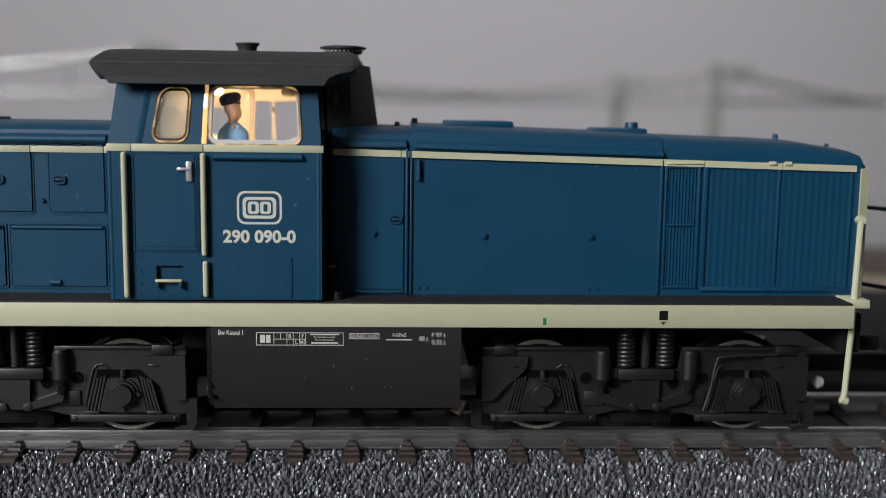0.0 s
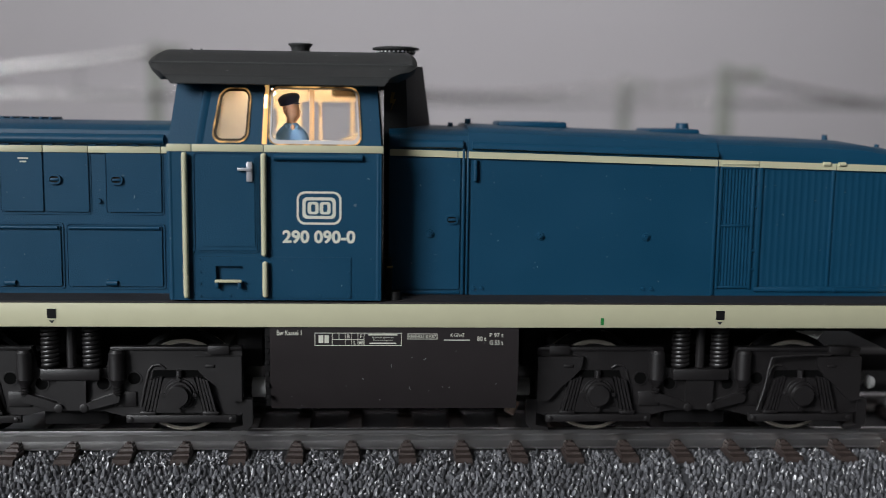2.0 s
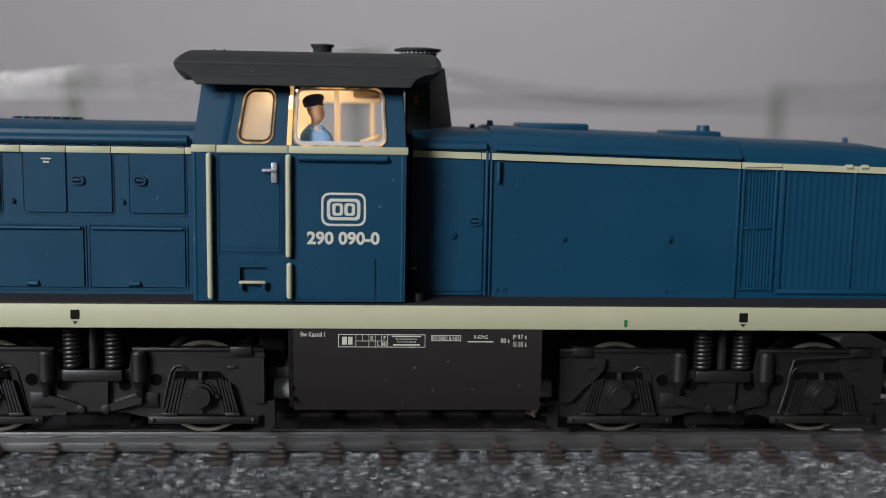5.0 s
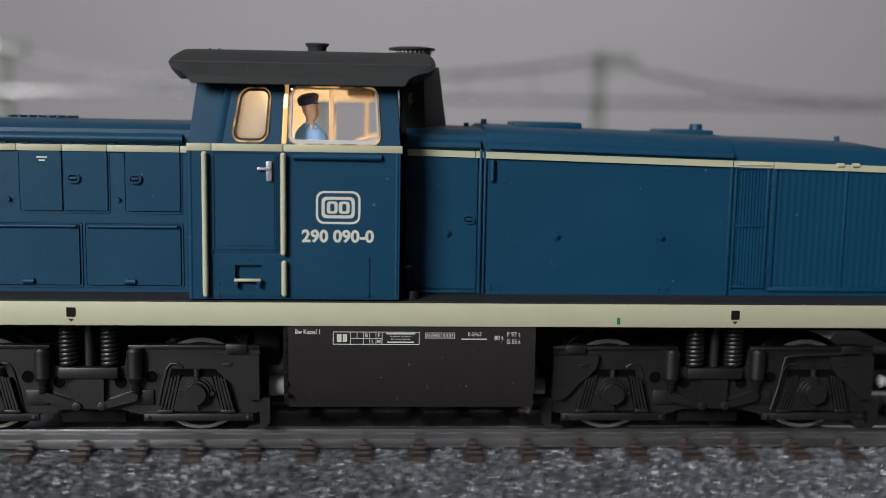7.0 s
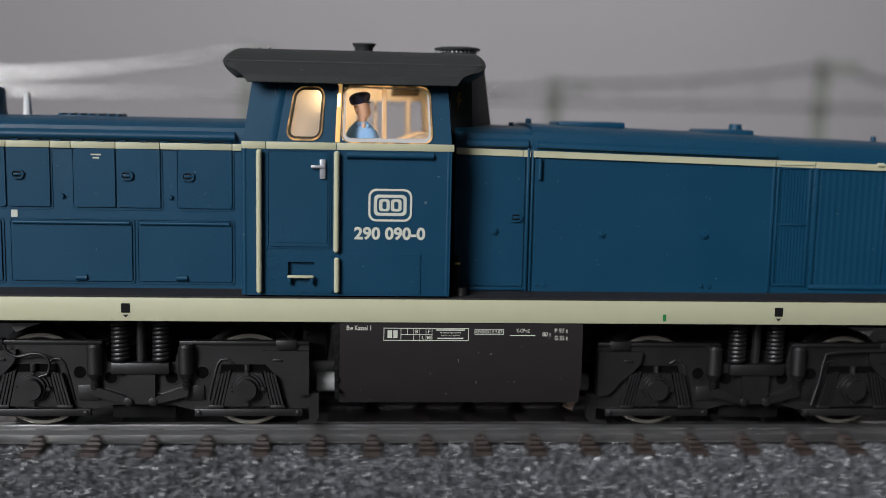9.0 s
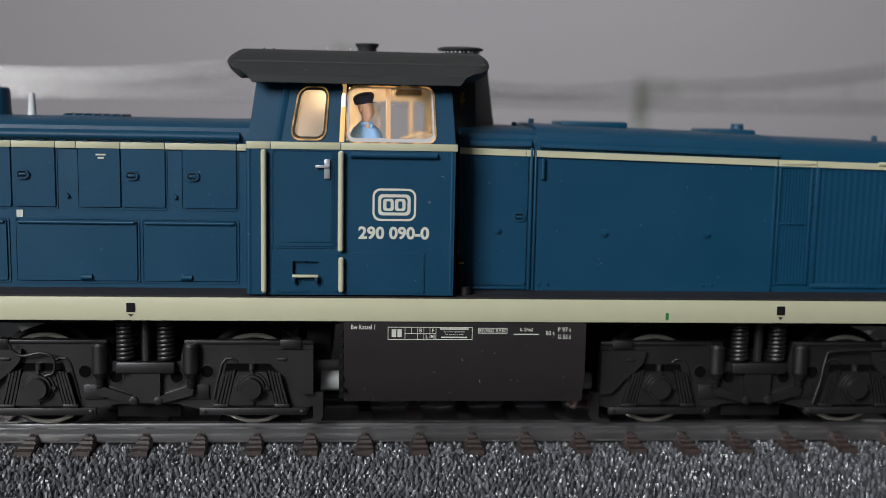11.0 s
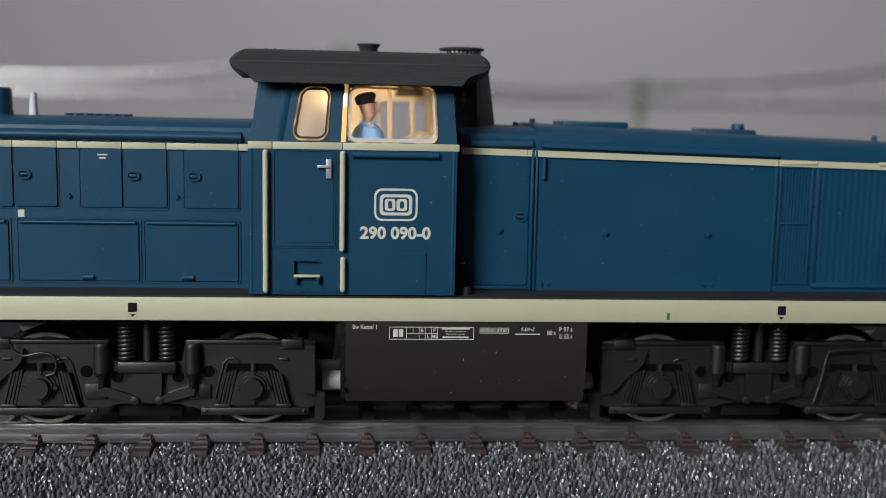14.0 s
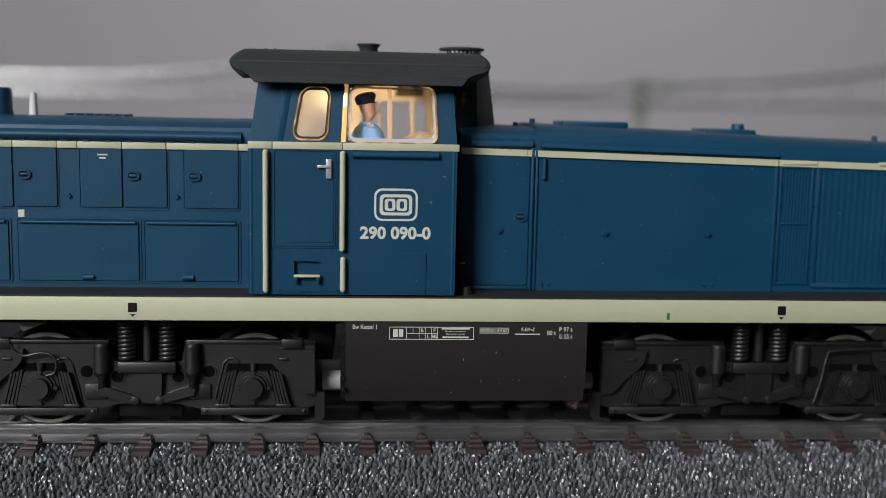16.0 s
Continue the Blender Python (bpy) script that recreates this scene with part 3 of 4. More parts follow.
def cab():
    Y = -17.3
    xs = [-27.6, W1[0], POCKET[0], POCKET[1], W1[1], W2[0], W2[1], -1.35]
    zs = [19.4, POCKET[2], POCKET[3], 37.0, 38.4, W2[2], 42, W2[3], 46.4]
    bm = wall_grid(xs, zs, [W1, W2, POCKET], Y, Y + 1.0)
    c = part("cab", lean(bm), BLUE, loco, "dark blue cab side with lit windows", smooth=0)
    for corner in corner_fills(W1, 1.3, Y, Y + 0.99):
        part("window_corner", lean(corner), BLUE, c)
    FW = (-14.6, -3.0, 37.3, 45.2)
    part("cab_far_wall", lean(wall_grid([-27.6, W1[0], W1[1], FW[0], FW[1], -1.35], [19.4, 37.0, FW[2], 38.4, W1[2], 42, FW[3], W1[3], 46.4], [W1, FW], 16.3, 17.3)), BLUE, c)
    xs = [-27.0, W1[0], W1[1], -13.9, -11.13, -10.73, -3.4, -2.2]
    part("inner_lining", lean(wall_grid(xs, [34.6, 37.4, W1[2], 41.8, 43.2, 44.4, 46.2], [(xs[3], xs[4], 37.4, 44.4), (xs[5], xs[6], 37.4, 44.4), (W1[0], W1[1], W1[2], 43.2)], 15.6, 15.9)), INNER, c, "cream cab lining")
    # end walls with windows
    for x, t, holes in ((-27.6, 0.9, [(-12, -3, 40.6, 45.2), (3, 12, 40.6, 45.2)]), (-2.1, 0.9, [(-15.5, -9.6, 40.8, 45.0), (9.6, 15.5, 40.8, 45.0)])):
        bm = wall_grid([-16.3, -15.5, -12, -9.6, -3, 3, 9.6, 12, 15.5, 16.3], [19.4, 38.4, 40.6, 40.8, 45.0, 45.2, 46.4], holes, x, x + t)
        for v in bm.verts:
            v.co.x, v.co.y = v.co.y, v.co.x
        part("cab_end_wall", lean(bm), BLUE if x < -20 else BLACK, c)
    part("end_lining", lean(box(-2.5, -2.2, -9.4, 9.4, 34.7, 46.0)), INNER, c)
    part("end_lining", lean(box(-2.55, -2.25, -16.0, 16.0, 34.7, 40.6)), INNER, c)
    part("cab_floor", box(-26.6, -2.2, -16.2, 16.2, 34.0, 34.6), INNER, c)
    part("cab_corner", rod((-27.35, -16.95, 19.5), (-27.35, -16.95, 38.4), 0.42, 12), BLUE, c, smooth=60)
    part("cab_corner", rod((-1.72, -16.93, 19.5), (-1.72, -16.93, 38.4), 0.42, 12), BLUE, c, smooth=60)
    # front bay, dark, with a warning flash
    plan = [(-1.1, -10.2, 0), (2.0, -8.6, 0.25), (5.3, -1.5, 1), (5.3, 1.5, 1), (2.0, 8.6, 0.25), (-1.1, 10.2, 0)]
    bm = loft([[(x - 0.14 * (z - 41) * k, y, z) for x, y, k in plan] for z in (19.3, 41, 49.2)])
    part("front_bay", bm, ROOF, c, "black front bay of the cab")
    part("warning_flash", prism([(-0.15, 45.6), (0.35, 45.6), (0.1, 44.7), (0.5, 44.75), (-0.25, 43.1), (0.0, 44.2), (-0.4, 44.1)], -9.75, -9.3), YELLOW, c, "faded yellow warning flash")
    # lower skirt cable duct between cab and long hood
    part("gap_pipe", rod((-0.35, -14.6, 19.2), (-0.35, -14.6, 24.5), 0.5, 10), BLACK, c)
    part("gap_valve", rod((0.5, -14.9, 19.1), (0.5, -14.9, 20.2), 0.85, 14, r2=0.7), BLACK, c)
    part("gap_valve", box(-0.6, 0.2, -15.2, -14.4, 23.2, 23.5), YELLOW, c, bevel=0.1)
    # waist stripe in three lengths
    for a, b in ((-27.7, -24.75), (-24.65, -15.95), (-15.85, -1.1)):
        part("stripe", box(a, b, Y - 0.12, Y + 0.2, 37.95, 38.85), CREAM, c, bevel=0.05)
    # door
    d = part("cab_door", prism(rounded(-24.3, -16.75, 25.7, 37.6, 0.3, 3), Y - 0.14, Y + 0.1), BLUE, c, bevel=0.1)
    part("door_surround", ring(rounded(-24.55, -16.5, 25.42, 37.8, 0.4, 3), rounded(-24.42, -16.63, 25.57, 37.74, 0.36, 3), Y - 0.12, Y + 0.05), BLUE, c)
    part("door_inset", prism(rounded(-23.7, -17.0, 26.2, 37.4, 0.2, 3), Y - 0.24, Y), BLUE, c, bevel=0.08)
    part("door_handle", box(-17.95, -17.25, Y - 0.55, Y - 0.15, 34.3, 36.75), SILVER, d, "silver door handle", bevel=0.08)
    part("door_lever", box(-19.05, -17.3, Y - 0.75, Y - 0.35, 35.65, 36.0), SILVER, d, bevel=0.08)
    bm = box(-24.75, -24.5, Y - 0.15, Y, 25.3, 46)
    part("door_post", lean(bm), BLUE, c, bevel=0.05)
    part("door_post", lean(box(-16.3, -16.0, Y - 0.16, Y, 25.3, 46)), BLUE, c, bevel=0.05)
    part("door_fold", lean(prism([(-24.5, -17.2), (-24.2, -17.46), (-23.8, -17.46), (-23.2, -17.2)], 38.9, 46.0, "z")), BLUE, c, bevel=0.06)
    # lower panel with bolts, step pocket
    part("skirt_panel", wall_grid([-24.2, POCKET[0], POCKET[1], -5.1], [19.7, POCKET[2], POCKET[3], 24.9], [POCKET], Y - 0.1, Y + 0.05), BLUE, c, smooth=0)
    part("pocket_back", box(POCKET[0] + 0.002, POCKET[1] - 0.002, Y + 0.45, Y + 0.7, POCKET[2] + 0.002, POCKET[3] - 0.002), BLUE, c)
    for k in range(6):
        for z in (24.55, 20.0):
            part("bolt", rod((-23.9 + 3.72 * k, Y, z), (-23.9 + 3.72 * k, Y - 0.22, z), 0.16, 8), BLUE, c)
    for z in (21.5, 23.0):
        part("bolt", rod((-5.4, Y, z), (-5.4, Y - 0.22, z), 0.16, 8), BLUE, c)
        part("bolt", rod((-23.9, Y, z), (-23.9, Y - 0.22, z), 0.16, 8), BLUE, c)
    part("step_bar", box(-21.95, -18.65, Y - 0.95, Y - 0.5, 21.75, 22.1), CREAM, c, bevel=0.1)
    part("step_arm", box(-21.9, -21.5, Y - 0.8, Y, 21.0, 21.75), BLUE, c, bevel=0.06)
    part("step_arm", box(-19.1, -18.7, Y - 0.8, Y, 21.0, 21.75), BLUE, c, bevel=0.06)
    # cream handrails
    for x, a, b in ((-25.5, 19.85, 37.75), (-15.85, 25.15, 37.7), (-15.75, 19.95, 24.25)):
        bm = rod((x, Y - 0.5, a + 0.2), (x, Y - 0.5, b - 0.2), 0.36, 12)
        for z in (a + 0.2, b - 0.2):
            bmesh.ops.create_uvsphere(bm, u_segments=12, v_segments=8, radius=0.36, matrix=Matrix.Translation((x, Y - 0.5, z)))
        rod((x, Y - 0.5, a + 0.4), (x, Y + 0.1, a + 0.4), 0.25, 8, bm)
        rod((x, Y - 0.5, b - 0.4), (x, Y + 0.1, b - 0.4), 0.25, 8, bm)
        part("handrail", bm, CREAM, c, "cream handrail", smooth=60)
    part("drip_strip", rod((-14.6, Y - 0.15, 37.35), (-3.7, Y - 0.15, 37.35), 0.42, 10), BLUE, c, smooth=60)
    # windows
    w = part("window_frame", lean(ring(rounded(W2[0] + 0.05, W2[1] + 0.12, W2[2] - 0.15, W2[3] + 0.1, 1.0), rounded(W2[0] + 0.28, W2[1] - 0.1, W2[2] + 0.3, W2[3] - 0.05, 0.8), Y - 0.22, Y + 0.7)), FRAMEM, c, "white plastic window frame", smooth=50)
    part("glazing_edge", lean(ring(rounded(W2[0] - 0.15, W2[1] + 0.36, W2[2] - 0.3, W2[3] + 0.3, 1.2), rounded(W2[0] + 0.04, W2[1] + 0.13, W2[2] - 0.14, W2[3] + 0.11, 1.0), Y - 0.18, Y + 0.6)), AMBER, w, "clear glazing edge with painted amber glints", smooth=50)
    part("window_bar", lean(box(-10.25, -9.65, Y - 0.2, Y + 0.5, W2[2], W2[3])), GUIDE_DIM, w, "clear window bar with weak amber glow put in for lamp light", bevel=0.08)
    q = part("pane", lean(box(W2[0] + 0.2, W2[1] - 0.1, Y + 0.25, Y + 0.45, W2[2] + 0.1, W2[3] - 0.1)), GLASS, w)
    q.visible_shadow = False
    w = part("window_frame", lean(ring(rounded(W1[0] - 0.04, W1[1] + 0.04, W1[2] - 0.1, W1[3] + 0.04, 1.35), rounded(W1[0] + 0.15, W1[1] - 0.15, W1[2] + 0.12, W1[3] - 0.12, 1.15), Y - 0.15, Y + 0.6)), AMBER, c, "clear round-cornered window frame with painted amber glints", smooth=50)
    part("window_rubber", lean(ring(rounded(W1[0] + 0.12, W1[1] - 0.12, W1[2] + 0.1, W1[3] - 0.1, 1.15), rounded(W1[0] + 0.42, W1[1] - 0.42, W1[2] + 0.4, W1[3] - 0.4, 0.9), Y - 0.05, Y + 0.5)), RUBBER, w, smooth=50)
    q = part("pane", lean(box(W1[0] + 0.2, W1[1] - 0.2, Y + 0.25, Y + 0.45, W1[2] + 0.2, W1[3] - 0.2)), FROST, w, "hazy dusty pane")
    q.visible_shadow = False
    part("light_guide", lean(box(-16.15, -15.5, Y - 0.05, Y + 0.9, 38.9, 46.2)), GUIDE, c, "light guide pillar with amber glow put in for lamp light", bevel=0.1)
    # glowing block added for the bright glint halfway up the pillar
    part("light_guide_glint", lean(box(-16.1, -15.65, Y - 0.1, Y + 0.2, 43.3, 45.0)), TIP, c, "glowing block added as the bright amber glint on the light guide", bevel=0.12)
    part("cab_lamp", prism(rounded(-17.5, -16.1, 45.1, 46.15, 0.3), -1.6, -0.8), LED, c, "small warm cab lamp")
    # seen inside: desk, rear window posts, roof console
    part("control_desk", prism([(-8.2, 34.6), (-3.0, 34.6), (-3.0, 39.6), (-4.6, 39.9), (-7.6, 38.8)], -4, 9), INNER, c, "cream control desk", bevel=0.3)
    part("seat_back", prism(rounded(-20.6, -18.2, 34.6, 42.6, 0.8), -3, 3), INNER, c, "pale seat back", bevel=0.3)
    part("inner_post", box(-6.2, -5.6, 12.4, 13.0, 34.6, 46), INNER, c)
    part("roof_console", box(-8.6, -4.6, 4, 12, 45.1, 46.2), RUBBER, c, "dark brown roof console", bevel=0.3)
    part("cab_ceiling", box(-26.5, -2.4, -15.6, 15.6, 46.2, 46.5), INNER, c)


# emission of the added glint on the light guide
TIP = glow("guide_glint_glow", (1.0, 0.66, 0.26), 4.5)
# clear bar plastic; its weak emission stands in for lamp light
GUIDE_DIM = surface("clear_amber_plastic", (0.85, 0.62, 0.40), 0.2, vary=0.05)
gd = GUIDE_DIM.node_tree.nodes["Principled BSDF"]
gd.inputs["Transmission Weight"].default_value = 0.55
gd.inputs["Emission Color"].default_value = (1.0, 0.62, 0.3, 1)
gd.inputs["Emission Strength"].default_value = 0.22
AMBER = surface("amber_clear_plastic", (0.42, 0.27, 0.13), 0.12, vary=0.8, scale=700)
ab, an, al = AMBER.node_tree.nodes["Principled BSDF"], AMBER.node_tree.nodes, AMBER.node_tree.links
ab.inputs["Emission Color"].default_value = (1.0, 0.58, 0.2, 1)
# emission in noise spots: painted glints of lamp light on the moulded edge
ac, at, ar = an.new("ShaderNodeTexCoord"), an.new("ShaderNodeTexNoise"), an.new("ShaderNodeMapRange")
at.inputs["Scale"].default_value = 620.0
ar.inputs["From Min"].default_value, ar.inputs["From Max"].default_value = 0.42, 0.72
ar.inputs["To Min"].default_value, ar.inputs["To Max"].default_value = 0.02, 0.75
al.new(ac.outputs["Object"], at.inputs["Vector"])
al.new(at.outputs["Fac"], ar.inputs["Value"])
al.new(ar.outputs["Result"], ab.inputs["Emission Strength"])
FROST, fn, fl, fb = nodes_of("hazy_glazing")
fb.inputs["Base Color"].default_value = (0.80, 0.78, 0.75, 1)
fb.inputs["Roughness"].default_value = 0.45
fb.inputs["Transmission Weight"].default_value = 0.9
fb.inputs["IOR"].default_value = 1.15
cab()


def cab_roof():
    prof = [(-18.4, 46.12, -26.8, -1.1), (-18.5, 46.2, -26.85, -1.0), (-18.5, 47.0, -27.5, -0.45), (-18.25, 47.25, -27.8, -0.2),
            (-17.0, 47.75, -28.6, 0.9), (-15.7, 48.3, -29.4, 2.0), (-14.6, 48.75, -30.0, 2.7), (-14.3, 48.95, -30.25, 2.95), (-13.9, 49.15, -30.4, 3.05),
            (-12.4, 49.8, -30.3, 3.05), (-11.0, 50.3, -29.95, 2.85), (-9.4, 50.65, -29.6, 2.65), (-4, 50.95, -29.2, 2.5), (0, 51.05, -29.1, 2.5)]
    bm = bmesh.new()
    top = prof + [(-y, z, a, b) for y, z, a, b in prof[-2::-1]]
    under = [(y * 0.97, z - (0.5 if abs(y) < 18 else 0.0), a, b) for y, z, a, b in top]
    xs = [0, 0.02, 0.06, 0.5, 0.94, 0.98, 1]
    grid = [[bm.verts.new((a + (b - a) * u, y, z - (0.35 if u in (0, 1) and abs(y) < 17 else 0))) for u in xs] for y, z, a, b in top]
    low = [[bm.verts.new((a + 0.25 + (b - a - 0.5) * u, y, z - (0.6 if abs(y) < 17 else 0.0))) for u in xs] for y, z, a, b in under]
    n, m = len(top), len(xs)
    for g, flip in ((grid, False), (low, True)):
        for i in range(n - 1):
            for j in range(m - 1):
                bm.faces.new((g[i][j], g[i + 1][j], g[i + 1][j + 1], g[i][j + 1]))
    for i in range(n - 1):
        for j in (0, m - 1):
            bm.faces.new((grid[i][j], grid[i + 1][j], low[i + 1][j], low[i][j]))
    for j in range(m - 1):
        for i in (0, n - 1):
            bm.faces.new((grid[i][j], grid[i][j + 1], low[i][j + 1], low[i][j]))
    r = part("cab_roof", bm, ROOF, loco, "matt dark grey cab roof with overhang", smooth=18)
    bm = loft([[(-14.2 + 0 + k * math.cos(a) + 1.5, k * math.sin(a), z) for a in [2 * math.pi * i / 24 for i in range(24)]] for z, k in ((50.9, 1.25), (51.6, 1.3), (52.0, 1.65), (52.2, 1.65), (52.25, 1.1))])
    part("roof_seam", rod((-29.9, -14.35, 48.85), (2.5, -14.35, 48.85), 0.2, 8), ROOF, r, smooth=60)
    part("roof_vent", bm, ROOF, r, smooth=40)
    bm = loft([[(0.45 + k * math.cos(a), k * math.sin(a), z) for a in [2 * math.pi * i / 28 for i in range(28)]] for z, k in ((50.9, 2.6), (51.5, 2.6), (51.55, 3.2), (51.8, 3.25), (51.95, 2.6))])
    f = part("roof_fan", bm, ROOF, r, "round roof fan housing", smooth=40)
    for i in range(14):
        a = math.pi * (1 + (i + 0.5) / 14)
        part("rivet", rod((0.45 + 2.6 * math.cos(a), 2.6 * math.sin(a), 51.25), (0.45 + 2.8 * math.cos(a), 2.8 * math.sin(a), 51.25), 0.11, 6), SHAFT, f)
    for x in (-26.5, -25.2):
        part("roof_rivet", rod((x, -6, 50.5), (x, -6, 50.98), 0.22, 8, r2=0.14), ROOF, r)


cab_roof()


def driver():
    """Small painted figure at the window, one mesh: shirt, head and neck, cap."""
    bm = bmesh.new()
    X, Y = -12.95, -13.2

    def paint(faces, mat):
        for f in faces:
            f.material_index = mat

    def body(rows, mat, tilt=0.0):
        old = set(bm.faces)
        loft([[(X + cx + rx * math.cos(a), Y + cy + ry * math.sin(a), z + tilt * rx * math.cos(a)) for a in [2 * math.pi * i / 28 for i in range(28)]] for z, cx, cy, rx, ry in rows], bm)
        paint(set(bm.faces) - old, mat)

    def blob(c, s, mat, rz=0, ry=0):
        m = Matrix.Translation((X + c[0], Y + c[1], c[2])) @ Euler((0, ry, rz)).to_matrix().to_4x4() @ Matrix.Diagonal((*s, 1))
        g = bmesh.ops.create_uvsphere(bm, u_segments=16, v_segments=10, radius=1, matrix=m)
        paint({f for v in g["verts"] for f in v.link_faces}, mat)

    body([(34.7, 0.35, 0.1, 2.2, 1.7), (37.5, 0.35, 0.05, 2.25, 1.7), (39.2, 0.3, 0, 2.2, 1.6), (40.1, 0.2, 0, 2.0, 1.4), (40.7, 0.15, -0.05, 1.6, 1.2), (41.15, 0.12, -0.1, 1.1, 0.95), (41.5, 0.12, -0.15, 0.78, 0.76)], 0)
    body([(40.8, 0.22, -0.25, 0.64, 0.68), (41.6, 0.16, -0.28, 0.6, 0.64), (41.95, 0.3, -0.35, 0.66, 0.74), (42.3, 0.4, -0.42, 0.85, 0.86), (42.8, 0.26, -0.38, 1.0, 1.0), (43.3, 0.14, -0.32, 1.06, 1.08), (43.8, 0.04, -0.28, 1.05, 1.08), (44.3, 0.0, -0.25, 0.95, 1.0)], 1)
    body([(43.72, -0.12, -0.27, 1.08, 1.1), (43.9, -0.12, -0.27, 1.2, 1.18), (44.2, -0.15, -0.25, 1.28, 1.22), (44.55, -0.15, -0.22, 1.4, 1.3), (44.9, -0.12, -0.2, 1.26, 1.18), (45.15, -0.08, -0.2, 0.9, 0.86), (45.25, -0.05, -0.2, 0.4, 0.4)], 2, 0.16)
    blob((1.14, -0.6, 42.95), (0.22, 0.2, 0.34), 1, 0, -0.25)
    blob((0.98, -0.8, 42.35), (0.2, 0.24, 0.1), 1)
    blob((-0.55, -1.2, 42.95), (0.2, 0.14, 0.32), 1)
    blob((0.38, -1.0, 40.85), (0.3, 0.28, 0.5), 1)
    blob((-0.2, -1.0, 41.0), (0.5, 0.2, 0.26), 0, 0.3, 0.75)
    blob((0.85, -0.95, 40.85), (0.42, 0.2, 0.24), 0, -0.4, -0.8)
    blob((0.85, -0.75, 43.98), (0.45, 0.6, 0.12), 2, 0, 0.1)
    finish(bm, "driver_figure", [SHIRT, SKIN, CAP], loco, "painted toy driver figure in blue shirt and dark cap", 60)


driver()


def fuel_tank():
    Y = -17.0
    prof = [(Y, 16.0), (Y, 8.9), (-15.6, 4.9), (15.6, 4.9), (-Y, 8.9), (-Y, 16.0)]
    t = part("fuel_tank", prism(prof, -15.35, 16.35, "x"), TANK, loco, "brown-black fuel tank with small white printing", bevel=0.12)
    part("tank_flange", prism([(Y + 0.3, 15.8), (Y + 0.3, 9), (-15.4, 5.2), (15.4, 5.2), (-Y - 0.3, 9), (-Y - 0.3, 15.8)], -16.0, -15.3, "x"), BLACK, t)
    for k in range(6):
        part("flange_bolt", box(-15.95, -15.45, -17.05, -16.6, 6.6 + 1.5 * k, 7.1 + 1.5 * k), BLACK, t)
    y = Y - 0.06
    P = PRINT
    lettering("print", "Bw Kassel 1", -14.7, 14.95, y, 0.62, t, P, 3.1, 0.012)
    for a, b, c, d in ((-9.95, 1.1, 13.6, 13.68), (-9.95, 1.1, 15.2, 15.28), (-9.95, -9.87, 13.6, 15.28), (1.02, 1.1, 13.6, 15.28), (-7.75, -7.68, 13.65, 15.25), (-3.72, -3.65, 13.65, 15.25),
                       (-7.75, -3.7, 14.38, 14.45), (-6.9, -6.84, 14.4, 15.25), (-6.1, -6.04, 13.65, 15.25), (-5.3, -5.24, 13.65, 15.25), (-4.5, -4.44, 13.65, 15.25)):
        part("print_line", box(a, b, y, y + 0.1, c, d), P, t)
    part("print_emblem", box(-9.45, -8.85, y, y + 0.1, 13.95, 14.95), P, t)
    part("print_emblem", box(-8.7, -8.15, y, y + 0.1, 13.95, 14.95), P, t)
    for s, x, z in (("B", -5.85, 14.58), ("F", -4.2, 14.58), ("L", -5.0, 13.78), ("MS", -4.35, 13.78)):
        lettering("print", s, x, z, y, 0.5, t, P, None if s != "MS" else 0.6, 0.012)
    for k, (s, w) in enumerate((("", 3.7), ("By special agreement", 2.7), ("Par accord special", 2.4), ("", 3.4))):
        z = 14.92 - 0.37 * k
        if s:
            lettering("print", s, -1.3 - w / 2, z, y, 0.26, t, P, w, 0.01)
        else:
            part("print_bar", box(-1.3 - w / 2, -1.3 + w / 2, y, y + 0.1, z + 0.03, z + 0.2), P, t)
    for a, b, c, d in ((1.85, 5.65, 14.45, 14.52), (1.85, 5.65, 15.12, 15.19), (1.85, 1.92, 14.45, 15.19), (5.58, 5.65, 14.45, 15.19), (2.85, 2.9, 14.45, 15.19), (3.85, 3.9, 14.45, 15.19)):
        part("print_line", box(a, b, y, y + 0.1, c, d), P, t)
    lettering("print", "REV", 2.0, 14.6, y, 0.45, t, P, 0.8, 0.012)
    lettering("print", "HBX", 2.97, 14.6, y, 0.45, t, P, 0.8, 0.012)
    lettering("print", "8.9.87", 4.15, 14.6, y, 0.45, t, P, 1.3, 0.012)
    lettering("print", "K-GPmZ", 7.35, 14.75, y, 0.5, t, P, 1.75, 0.012)
    part("print_bar", box(6.5, 9.8, y, y + 0.1, 14.3, 14.42), P, t)
    lettering("print", "80 t", 10.75, 14.25, y, 0.6, t, P, 1.15, 0.012)
    lettering("print", "P 97 t", 12.35, 14.72, y, 0.6, t, P, 1.75, 0.012)
    lettering("print", "G 55 t", 12.35, 13.75, y, 0.6, t, P, 1.75, 0.012)
    for ob in t.children:
        if ob.name.startswith("print"):
            ob.location = (0.25 * MM, 0, -0.1 * MM)
    part("drive_shaft", rod((16.2, -8.6, 5.9), (19.0, -8.6, 5.9), 1.2, 18), LUG, loco, "pale grey drive shaft", smooth=50)
    for x in (-18.9, 19.6):
        part("air_duct", box(x - 1.7, x + 1.7, -9, 9, 8.8, 14.7), BLACK, loco, bevel=0.2)
        part("drawbar", box(x - 2.4, x + 3.2, -6, 6, 3.0, 5.2), BLACK, loco, bevel=0.2)
    part("drive_shaft", rod((-18.6, -8.6, 5.85), (-15.2, -8.6, 5.85), 1.35, 18), LUG, loco, "pale grey drive shaft", smooth=50)
